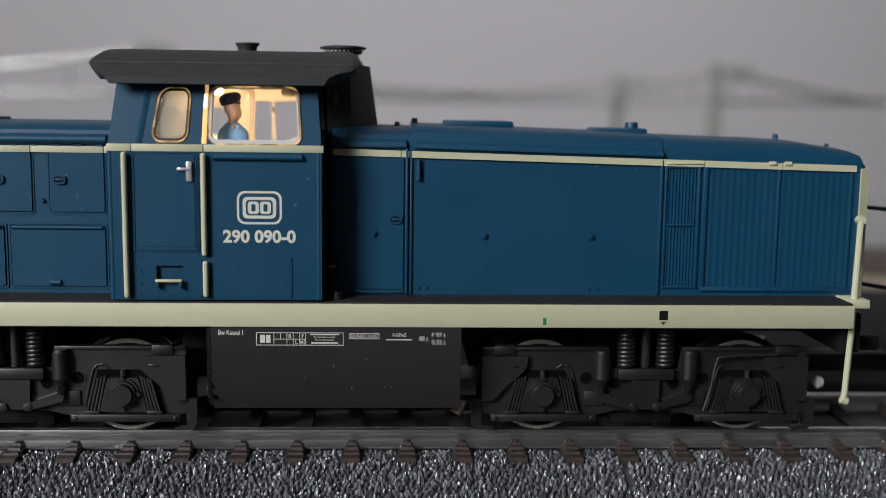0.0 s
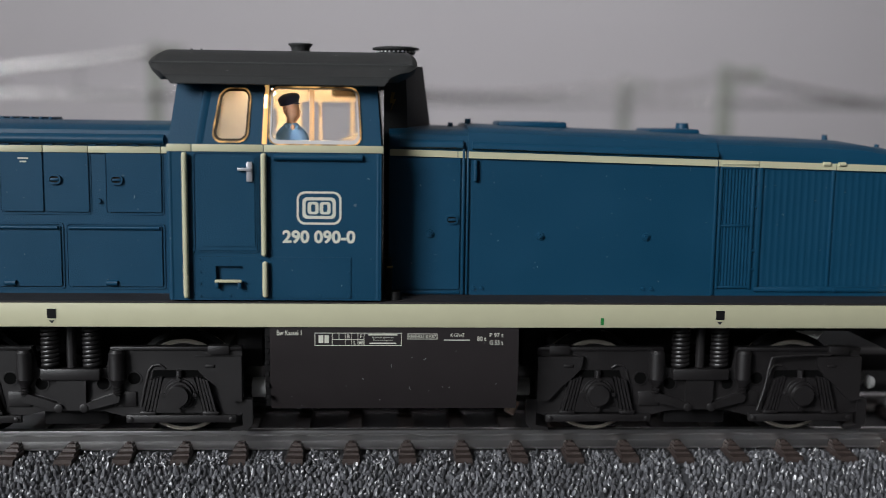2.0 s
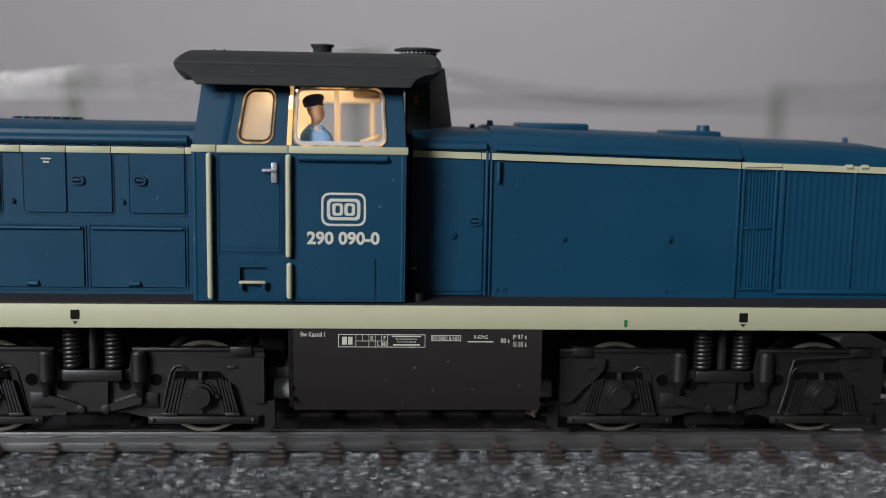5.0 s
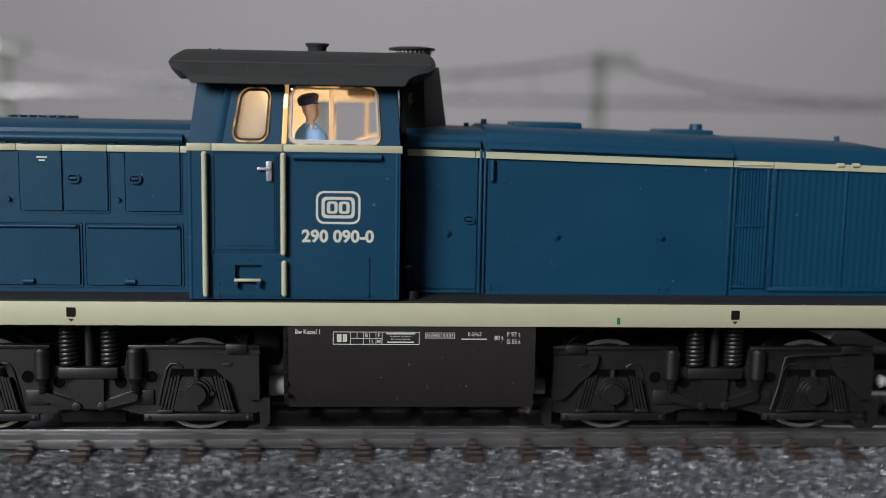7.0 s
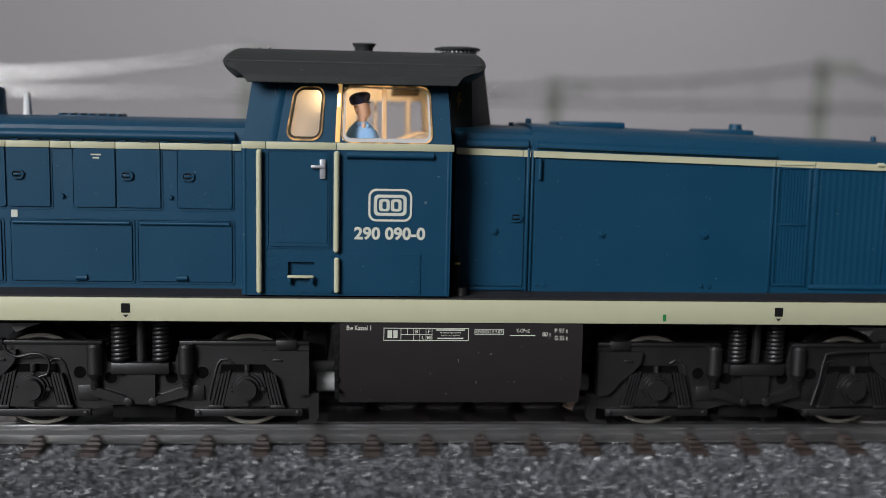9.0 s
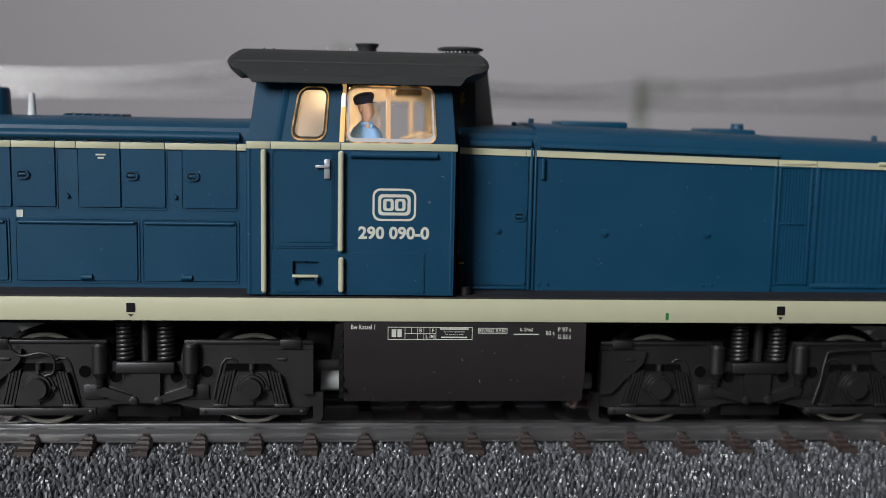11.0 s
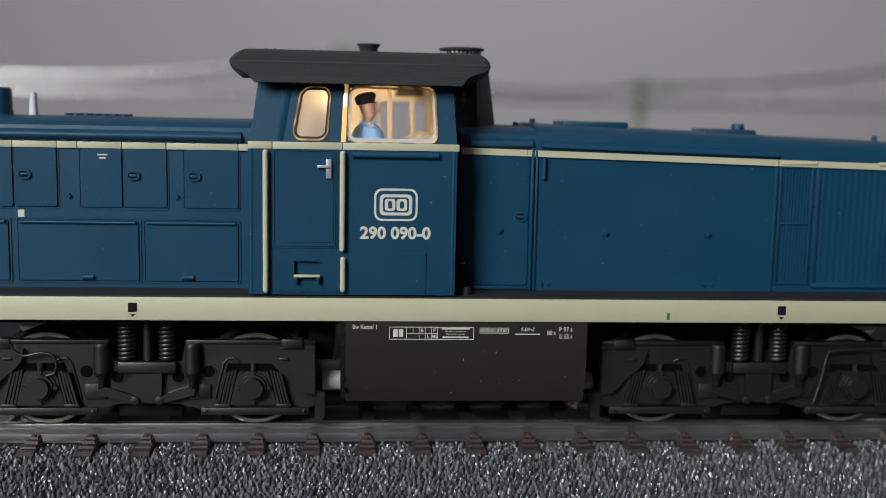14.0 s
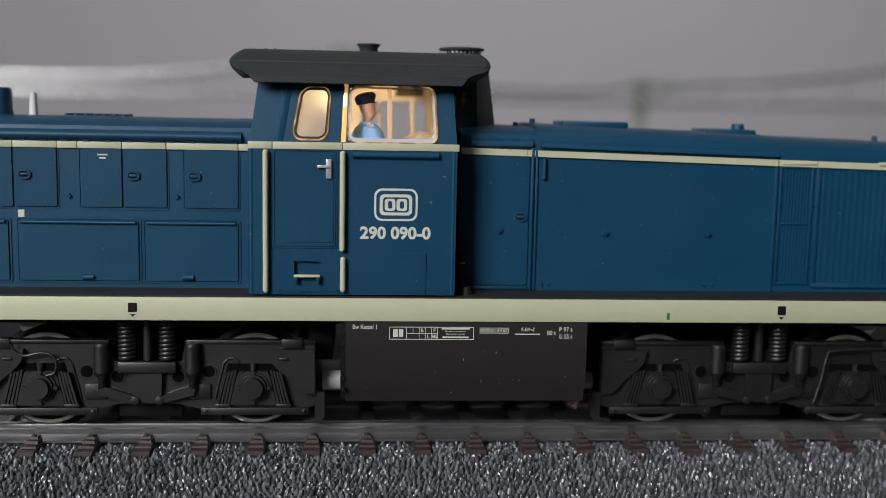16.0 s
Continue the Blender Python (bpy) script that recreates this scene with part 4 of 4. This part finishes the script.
    for s in (-1, 1):
        lug = [(s * 53.6, 14.75), (s * 58.6, 14.75), (s * 57.6, 13.3), (s * 56.2, 13.9)]
        part("chassis_lug", prism(lug, -12.0, -11.2), LUG, loco, "pale grey cast chassis lug", bevel=0.1)
    part("contact_spring", rod((16.2, -9.2, 2.3), (17.1, -8.6, 3.9), 0.75, 10), COPPER, loco, "copper pick-up contact")


fuel_tank()


def cab_print():
    y = -17.3 - 0.06
    lettering("running_number", "290 090-0", -13.62, 26.62, y, 1.68, loco, PRINT, 9.05, 0.035, "cream painted running number")
    e = part("emblem", ring(rounded(-11.85, -6.3, 29.0, 33.15, 1.0), rounded(-11.58, -6.57, 29.27, 32.88, 0.8), y, y + 0.1), PRINT, loco, "cream rounded emblem in nested frames")
    part("emblem_inner", ring(rounded(-11.15, -7.0, 29.72, 32.42, 0.6), rounded(-10.75, -7.4, 30.1, 32.04, 0.4), y, y + 0.1), PRINT, e)
    for x in (-10.5, -9.0):
        o = rounded(x, x + 1.35, 30.3, 31.84, 0.35)
        part("emblem_block", ring(o, rounded(x + 0.42, x + 0.95, 30.6, 31.54, 0.2), y, y + 0.1), PRINT, e)


cab_print()


def lint():
    """Tiny pale fibres that cling to the paint."""
    rng = random.Random(9)
    spots = [(x, z, -11.5) for x, z in ((7.4, 36.2), (8.0, 34.2), (19.2, 22.9), (24.6, 28.2), (35.5, 20.9), (14.0, 26.5), (3.6, 33.6), (52.0, 30.0), (30.5, 33.4), (57.5, 25.4), (39.5, 36.0))]
    spots += [(x, z, -17.42) for x, z in ((-3.0, 34.6), (-12.5, 23.2), (-22.8, 30.2), (-6.2, 21.3), (-2.6, 24.9))]
    spots += [(x, z, -11.72) for x, z in ((-33.2, 31.8), (-49.8, 22.6), (-36.8, 20.9), (-54.4, 30.4), (-47.0, 24.4))]
    spots += [(x, z, -17.06) for x, z in ((4.2, 11.9), (-12.6, 6.9), (0.2, 10.9), (8.4, 12.8), (2.6, 8.0), (13.6, 8.4), (-3.5, 9.4))]
    for x, z, y in spots:
        bm = bmesh.new()
        r, a0, sweep = rng.uniform(0.06, 0.22), rng.uniform(0, 6.28), rng.uniform(0.6, 2.6)
        n = 6
        p = [(x + r * math.cos(a0 + sweep * k / n), y - 0.03, z + r * 1.2 * math.sin(a0 + sweep * k / n)) for k in range(n + 1)]
        for a, b in zip(p, p[1:]):
            rod(a, b, rng.uniform(0.02, 0.035), 5, bm)
        part("lint", bm, LINT, loco, "tiny pale fibre")


LINT = surface("pale_fibre", (0.32, 0.34, 0.36), 0.8, bump=0)
lint()


# ---------------------------------------------------------------- bogies
def coil(x, y, z0, z1, r, wire, turns):
    bm = bmesh.new()
    n, k = int(turns * 14), 6
    rows = []
    for i in range(n + 1):
        a = 2 * math.pi * turns * i / n
        c = Vector((x + r * math.cos(a), y + r * math.sin(a), z0 + (z1 - z0) * i / n))
        out = Vector((math.cos(a), math.sin(a), 0))
        rows.append([bm.verts.new(c + wire * (math.cos(2 * math.pi * j / k) * out + math.sin(2 * math.pi * j / k) * Vector((0, 0, 1)))) for j in range(k)])
    for a, b in zip(rows, rows[1:]):
        for j in range(k):
            bm.faces.new((a[j], a[(j + 1) % k], b[(j + 1) % k], b[j]))
    rod((x, y, z0), (x, y, z1), r * 0.75, 10, bm)
    return bm


WHEELS = []


def bogie(cx):
    Y = -12.2
    M = BOGIE
    half = 13.85
    outline = [(-22.0, 12.2), (-22.0, 3.3), (-20.0, 2.7), (-7.6, 2.7), (-5.8, 3.1), (-4.0, 3.55), (4.0, 3.55), (5.8, 3.1), (7.6, 2.7), (20.0, 2.7), (22.0, 3.3), (22.0, 12.2), (5.0, 12.2), (4.4, 9.4), (-4.4, 9.4), (-5.0, 12.2)]
    b = part("bogie", prism([(cx + x, z) for x, z in outline], Y, Y + 1.2), M, loco, "dark grey moulded bogie side frame", bevel=0.15)
    part("far_frame", prism([(cx + x, z) for x, z in outline], 11.0, 12.2), M, b)
    part("cross_beam", box(cx - 5, cx + 5, -11, 11, 5, 11), BLACK, b)
    part("gear_case", box(cx - 19, cx + 19, -6.4, 6.4, 4, 10.6), BLACK, b)
    part("bolster", box(cx - 3.8, cx + 3.8, Y - 1.1, Y, 7.95, 9.5), M, b, bevel=0.2)
    part("bolster_bracket", prism([(cx - 1.9, 8.0), (cx + 1.9, 8.0), (cx + 1.8, 3.9), (cx - 1.8, 3.9)], Y - 0.75, Y), M, b, bevel=0.2)
    part("bolster_foot", box(cx - 4.2, cx + 4.2, Y + 1.3, Y + 3, 1.4, 3.9), BLACK, b, bevel=0.2)
    for s in (-1, 1):
        part("coil_spring", coil(cx + s * 2.65, Y - 0.1, 9.6, 15.4, 1.0, 0.27, 10), M, b, "dark coil spring", smooth=60)
        dx = cx + s * 5.9
        bm = rod((dx, Y - 0.5, 8.1), (dx, Y - 0.5, 11.6), 1.05, 20)
        rod((dx, Y - 0.5, 7.3), (dx, Y - 0.5, 8.1), 0.7, 16, bm, r2=1.12)
        rod((dx, Y - 0.5, 11.6), (dx, Y - 0.5, 11.95), 1.05, 20, bm, r2=0.8)
        for k in range(4):
            rod((dx, Y - 0.5, 7.3 - 0.4 * k), (dx, Y - 0.5, 6.95 - 0.4 * k), 0.62, 14, bm, r2=0.5)
        part("damper", bm, M, b, smooth=40)
        for x, z in ((3.95, 7.3), (7.95, 8.0)):
            bm = ring([(cx + s * x + 1.0 * math.cos(a), z + 1.0 * math.sin(a)) for a in [2 * math.pi * i / 20 for i in range(20)]], [(cx + s * x + 0.82 * math.cos(a), z + 0.82 * math.sin(a)) for a in [2 * math.pi * i / 20 for i in range(20)]], Y - 0.12, Y)
            part("pivot_ring", bm, M, b, smooth=50)
            # black disc painted in for the shade inside the pivot
            part("pivot_shade", rod((cx + s * x, Y - 0.04, z), (cx + s * x, Y + 0.1, z), 0.82, 18), RECESS_SHADE, b)
        bm = prism([(cx + s * 1.4, 3.85), (cx + s * 1.4, 4.65), (cx + s * 5.5, 6.05), (cx + s * 6.2, 5.7), (cx + s * 6.0, 5.05)], Y - 1.0, Y)
        rod((cx + s * 1.6, Y, 4.25), (cx + s * 1.6, Y - 1.15, 4.25), 0.58, 14, bm)
        part("brake_lever", bm, M, b, bevel=0.08)
        part("frame_block", box(min(cx + s * 5.4, cx + s * 8.2), max(cx + s * 5.4, cx + s * 8.2), Y - 0.3, Y, 4.25, 6.3), M, b, bevel=0.1)
        ax = cx + s * half
        # axle guard: shade of the opening painted as a black sheet, arched rib, box with flanged cover, slanted leaf
        # packs
        part("guard_shadow", prism([(ax - 3.4, 9.1), (ax + 3.0, 9.1), (ax + 3.3, 8.2), (ax + 5.2, 3.45), (ax - 5.0, 3.45), (ax - 3.6, 8.2)], Y - 0.06, Y), RECESS_SHADE, b)
        rib = [(-5.1, 4.2), (-4.6, 6.6), (-3.95, 9.1), (-3.4, 9.75), (-2.6, 9.8), (-1.9, 9.35)]
        bm = bmesh.new()
        for p, q in zip(rib, rib[1:]):
            rod((ax + s * p[0], Y, p[1]), (ax + s * q[0], Y, q[1]), 0.2, 8, bm)
        part("guard_rib", bm, M, b, smooth=60)
        part("axle_box", prism([(ax - 1.9, 8.15), (ax + 1.9, 8.15), (ax + 2.2, 7.4), (ax + 3.1, 3.55), (ax - 3.1, 3.55), (ax - 2.2, 7.4)], Y - 0.7, Y), M, b, bevel=0.2)
        part("box_foot", box(ax - 3.5, ax + 3.5, Y - 0.5, Y, 3.5, 3.95), M, b, bevel=0.1)
        bm = bmesh.new()
        for r0, r1, d0, d1 in ((2.15, 2.1, 0.6, 0.95), (1.85, 1.75, 0.95, 1.35), (1.5, 1.35, 1.35, 1.95)):
            rod((ax, Y - d0, 6.05), (ax, Y - d1, 6.05), r0, 28, bm, r2=r1)
        for i in range(4):
            a = radians(90 * i + 90)
            rod((ax + 2.05 * math.cos(a), Y - 0.6, 6.05 + 2.05 * math.sin(a)), (ax + 2.05 * math.cos(a), Y - 1.25, 6.05 + 2.05 * math.sin(a)), 0.3, 10, bm)
        part("bearing_cover", bm, M, b, smooth=40)
        part("axle_stop", rod((ax, Y - 0.35, 7.9), (ax, Y - 0.35, 9.2), 0.42, 10), M, b)
        for q in (-1, 1):
            for k in range(4):
                t, u = ax + q * (2.3 + 0.43 * k), ax + q * (3.3 + 0.46 * k)
                bm = loft([[(x - 0.15, Y - 0.75 - 0.05 * k, z), (x + 0.15, Y - 0.75 - 0.05 * k, z), (x + 0.15, Y, z), (x - 0.15, Y, z)] for x, z in ((t, 8.35 - 0.12 * k), (u, 3.75))])
                part("spring_leaf", bm, M, b, bevel=0.04)
            part("leaf_shoe", box(ax + q * 4.05 - 1.0, ax + q * 4.05 + 1.0, Y - 0.95, Y, 3.3, 3.75), M, b, bevel=0.08)
        # end plates with a curved cut, over the wheel guards
        pts = [(22.0, 11.1), (22.0, 5.1), (20.6, 5.05), (19.6, 6.0), (18.8, 7.0), (17.2, 8.3), (16.3, 9.3), (16.0, 10.0), (15.9, 11.1)]
        part("end_plate", prism([(cx + s * x, z) for x, z in pts], Y - 0.8, Y), M, b, bevel=0.12)
        part("plate_clip", box(min(cx + s * 17.3, cx + s * 18.5), max(cx + s * 17.3, cx + s * 18.5), Y - 1.0, Y - 0.7, 9.7, 10.05), M, b, bevel=0.05)
        part("plate_bracket", box(min(cx + s * 17.6, cx + s * 20.4), max(cx + s * 17.6, cx + s * 20.4), Y - 0.5, Y + 0.8, 11.3, 12.5), M, b, bevel=0.15)
        a0, a1 = ax - 6.9, ax + 7.3
        bm = box(a0, a1, Y - 0.75, Y, 2.2, 3.2)
        for x in (a0 + 0.6, a1 - 0.6):
            rod((x, Y - 0.7, 2.7), (x, Y - 0.95, 2.7), 0.32, 10, bm)
        part("lower_bar", bm, M, b, bevel=0.08)
        e = cx + s * 22.0
        part("end_bracket", prism([(e, 5.2), (e + s * 1.3, 5.2), (e + s * 1.3, 1.8), (e + s * 0.6, 1.0), (e - s * 1.6, 0.9), (e - s * 1.6, 1.3), (e, 1.6)], Y - 0.3, Y + 0.8), M, b, bevel=0.1)
        part("frame_rim", box(min(cx + s * 5, cx + s * 22), max(cx + s * 5, cx + s * 22), Y - 0.3, Y, 11.8, 12.3), M, b, bevel=0.08)
        # wheel pair
        root = new("wheelset")
        root.parent = b
        root.location = (ax * MM, 0, 6.35 * MM)
        for y in (-1, 1):
            bm = bmesh.new()
            secs = [(7.0, 7.3), (7.25, 7.3), (7.5, 6.6), (9.3, 6.3), (9.5, 6.1), (9.48, 5.75), (9.45, 5.3), (9.0, 5.1), (8.9, 2.2), (9.3, 1.6), (9.3, 0.01)]
            loft([[(r * math.cos(a), y * w, r * math.sin(a)) for a in [2 * math.pi * i / 48 for i in range(48)]] for w, r in secs], bm)
            bm.faces.ensure_lookup_table()
            for i, f in enumerate(bm.faces):
                # flange edge bright as a painted glint, rim face bright metal, tread black
                f.material_index = 0 if i // 48 in (0, 3, 4) else 1
            part("wheel", bm, [WHEELM, BLACK], root, "black wheel with bright rim and painted glint on the flange edge", smooth=30)
            for i in range(4):
                a = math.pi / 2 * i
                part("wheel_boss", rod((3.7 * math.cos(a), y * 8.85, 3.7 * math.sin(a)), (3.7 * math.cos(a), y * 9.1, 3.7 * math.sin(a)), 0.8, 12), BLACK, root)
        part("axle", rod((0, -9, 0), (0, 9, 0), 1.0, 12), STEEL, root)
        WHEELS.append(root)
    part("spring_post", rod((cx, Y - 0.1, 9.6), (cx, Y - 0.1, 15.2), 0.62, 12), M, b)
    bm = bmesh.new()
    pts = [(-17.3, 11.9), (-16.9, 10.9), (-15.6, 10.3), (-13.6, 10.7), (-12.2, 10.4), (-11.6, 9.4), (-11.9, 8.0), (-12.9, 7.6), (-14.0, 6.4)] if cx < 0 else [(17.6, 11.5), (10.5, 11.2), (9.4, 10.2), (8.8, 7.0), (7.9, 3.8)]
    fine = []
    for i in range(len(pts) - 1):
        p0, p1, p2, p3 = pts[max(0, i - 1)], pts[i], pts[i + 1], pts[min(len(pts) - 1, i + 2)]
        for k in range(6):
            u = k / 6
            fine.append(tuple(0.5 * (2 * b + (c - a) * u + (2 * a - 5 * b + 4 * c - d) * u * u + (3 * b - a - 3 * c + d) * u**3) for a, b, c, d in zip(p0, p1, p2, p3)))
    fine.append(pts[-1])
    for p, q in zip(fine, fine[1:]):
        rod((cx + p[0], Y - 1.0, p[1]), (cx + q[0], Y - 1.0, q[1]), 0.2, 8, bm)
    part("hose", bm, M, b, smooth=60)


# near-black colour of the painted shade in guard openings and pivots
RECESS_SHADE = surface("recess_shade_black", (0.004, 0.004, 0.004), 0.9, bump=0, specular=0.05)
WHEELM = surface("dark_turned_steel", (0.78, 0.72, 0.62), 0.34, metal=0.7, vary=0.3, scale=200)
bogie(-41.5)
bogie(41.5)


# ---------------------------------------------------------------- track
PITCH = 7.46
X0, X1 = -460.0, 120.0


def track():
    prof = [(-1.2, -2.5), (1.2, -2.5), (1.2, -2.25), (0.35, -1.85), (0.16, -1.65), (0.16, -0.95), (0.55, -0.6), (0.55, -0.2), (0.51, -0.09), (0.4, -0.02), (0.25, 0), (-0.25, 0), (-0.4, -0.02), (-0.51, -0.09), (-0.55, -0.2), (-0.55, -0.6), (-0.16, -0.95), (-0.16, -1.65), (-0.35, -1.85), (-1.2, -2.25)]
    for y in (-8.75, 8.75):
        r = finish(prism([(y + a, b) for a, b in prof], -900, 600, "x"), "rail", RAILM, None, "", 30)
        tagged(r, "dull nickel-silver model rail on brown sleepers", "rail", "rails", kind="structure")
    # moulded bed with a sloping shoulder
    bed = finish(prism([(-30, -9.0), (-24.5, -7.4), (-16.2, -3.3), (-14, -2.95), (14, -2.95), (16.2, -3.3), (24.5, -7.4), (30, -9.0)], -900, 600, "x"), "track_bed", STONE)
    tagged(bed, "dark grey moulded ballast bed under the rails", "track bed", kind="structure")
    j = tagged(new("rail_joiner"), "dark slate plastic joiner between two lengths of track", "rail joiner")
    part("joiner_plate", box(34.9, 39.0, -11.6, -9.9, -3.6, -2.75), ROOF, j, bevel=0.12)
    part("joiner_lip", box(35.3, 38.4, -11.8, -11.5, -3.6, -3.0), ROOF, j, bevel=0.08)
    first = None
    k = int((X0 - 2.2) / PITCH)
    while True:
        x = 2.2 + k * PITCH
        if x > X1:
            break
        if first is None:
            first = new("sleeper")
            tagged(first, "brown moulded plastic sleeper with rail clips", "sleeper", "sleepers")
            sec = [[(-1.25, y, -3.6), (1.25, y, -3.6), (1.12, y, zt), (-1.12, y, zt)] for y, zt in ((-14.7, -2.75), (-14.3, -2.35), (14.3, -2.35), (14.7, -2.75))]
            part("tie", loft(sec), SLEEPER, first, bevel=0.08)
            for y in (-8.75, 8.75):
                for s in (-1, 1):
                    def step(w0, w1, a, b, z0, z1):
                        return loft([[(-w0, y + s * a, z0), (w0, y + s * a, z0), (w0, y + s * (b + 0.2), z0), (-w0, y + s * (b + 0.2), z0)], [(-w1, y + s * a, z1), (w1, y + s * a, z1), (w1, y + s * b, z1), (-w1, y + s * b, z1)]])
                    part("chair_plate", step(1.05, 0.98, 0.9, 4.0, -2.4, -2.12), SLEEPER, first, bevel=0.05)
                    part("rail_chair", step(0.9, 0.78, 0.7, 2.7, -2.14, -1.8), SLEEPER, first, bevel=0.05)
                    part("rail_clip", step(0.62, 0.5, 0.45, 1.7, -1.82, -1.5), SLEEPER, first, bevel=0.06)
                    part("bolt_head", rod((0, y + s * 1.35, -1.6), (0, y + s * 1.35, -1.28), 0.32, 8), SLEEPER, first)
            first.location = (x * MM, 0, 0)
        else:
            copy_thing(first, pose(x * MM, 0, 0))
        k += 1


track()


def ballast():
    """Moulded grains: thousands of small upright lumps on bed and shoulder, in one mesh."""
    rng = np.random.default_rng(4)
    bm = bmesh.new()
    bmesh.ops.create_icosphere(bm, subdivisions=2, radius=1)
    bv = np.array([v.co[:] for v in bm.verts])
    bf = np.array([[v.index for v in f.verts] for f in bm.faces])
    bm.free()
    pts = []
    step = 0.70
    y = -24.6
    row = 0
    while y < -10.2:
        xs = np.arange(X0, X1, step) + (row % 2) * step / 2
        xs = xs + rng.uniform(-0.2, 0.2, len(xs))
        ys = y + rng.uniform(-0.18, 0.18, len(xs))
        if y > -15.2:
            off = np.abs((xs - 2.2 + PITCH / 2) % PITCH - PITCH / 2)
            keep = off > 1.55
            xs, ys = xs[keep], ys[keep]
        zs = np.where(ys < -16.2, -3.3 + (ys + 16.2) * 0.494, -3.2)
        pts.append(np.stack([xs, ys, zs], 1))
        y += step * 0.92
        row += 1
    p = np.concatenate(pts)
    gap = np.abs(p[:, 0] - 38.6) > 0.22
    p = p[gap]
    n = len(p)
    s = np.stack([rng.uniform(0.23, 0.38, n), rng.uniform(0.25, 0.38, n), rng.uniform(0.5, 0.9, n)], 1)
    a = rng.uniform(0, 2 * np.pi, n)
    t1, t2 = rng.normal(0, 0.14, n), rng.normal(0, 0.14, n)
    v = bv[None] * (1 + rng.uniform(-0.17, 0.17, (n, len(bv), 1))) * s[:, None]
    x, yy, z = v[..., 0], v[..., 1], v[..., 2]
    ca, sa = np.cos(a)[:, None], np.sin(a)[:, None]
    x, yy = x * ca - yy * sa, x * sa + yy * ca
    x = x + z * t1[:, None]
    yy = yy + z * t2[:, None]
    co = (np.stack([x, yy, z], -1) + p[:, None]) * MM
    me = bpy.data.meshes.new("ballast")
    f = (bf[None] + (np.arange(n) * len(bv))[:, None, None]).reshape(-1, 3)
    me.from_pydata(co.reshape(-1, 3), [], f)
    me.materials.append(GRAIN)
    tagged(new("ballast", me), "glossy dark grey moulded ballast grains", "ballast", kind="stuff")


GRAIN = surface("glossy_grey_grain", (0.103, 0.104, 0.113), 0.29, vary=0.35, scale=800, bump=0.3, bump_scale=2500, specular=0.85)
gt, gk = GRAIN.node_tree.nodes, GRAIN.node_tree.links
island = gt.new("ShaderNodeNewGeometry")
tone = gt.new("ShaderNodeMapRange")
tone.inputs["To Min"].default_value, tone.inputs["To Max"].default_value = 0.45, 1.7
gk.new(island.outputs["Random Per Island"], tone.inputs["Value"])
shade = gt.new("ShaderNodeVectorMath")
shade.operation = "SCALE"
base = gt["Principled BSDF"].inputs["Base Color"]
gk.new(base.links[0].from_socket, shade.inputs[0])
gk.new(tone.outputs["Result"], shade.inputs["Scale"])
gk.new(shade.outputs["Vector"], base)
ballast()


# ---------------------------------------------------------------- the running train
def motions():
    walk(loco, [(t, pose(-glide(RUN, t)[0] * MM, 0, 0)) for t in TIMES])
    for w in WHEELS:
        x, y, z = w.location
        walk(w, [(t, pose(x, y, z, 0, math.degrees(-glide(RUN, t)[0] / 6.3), 0)) for t in TIMES])


motions()
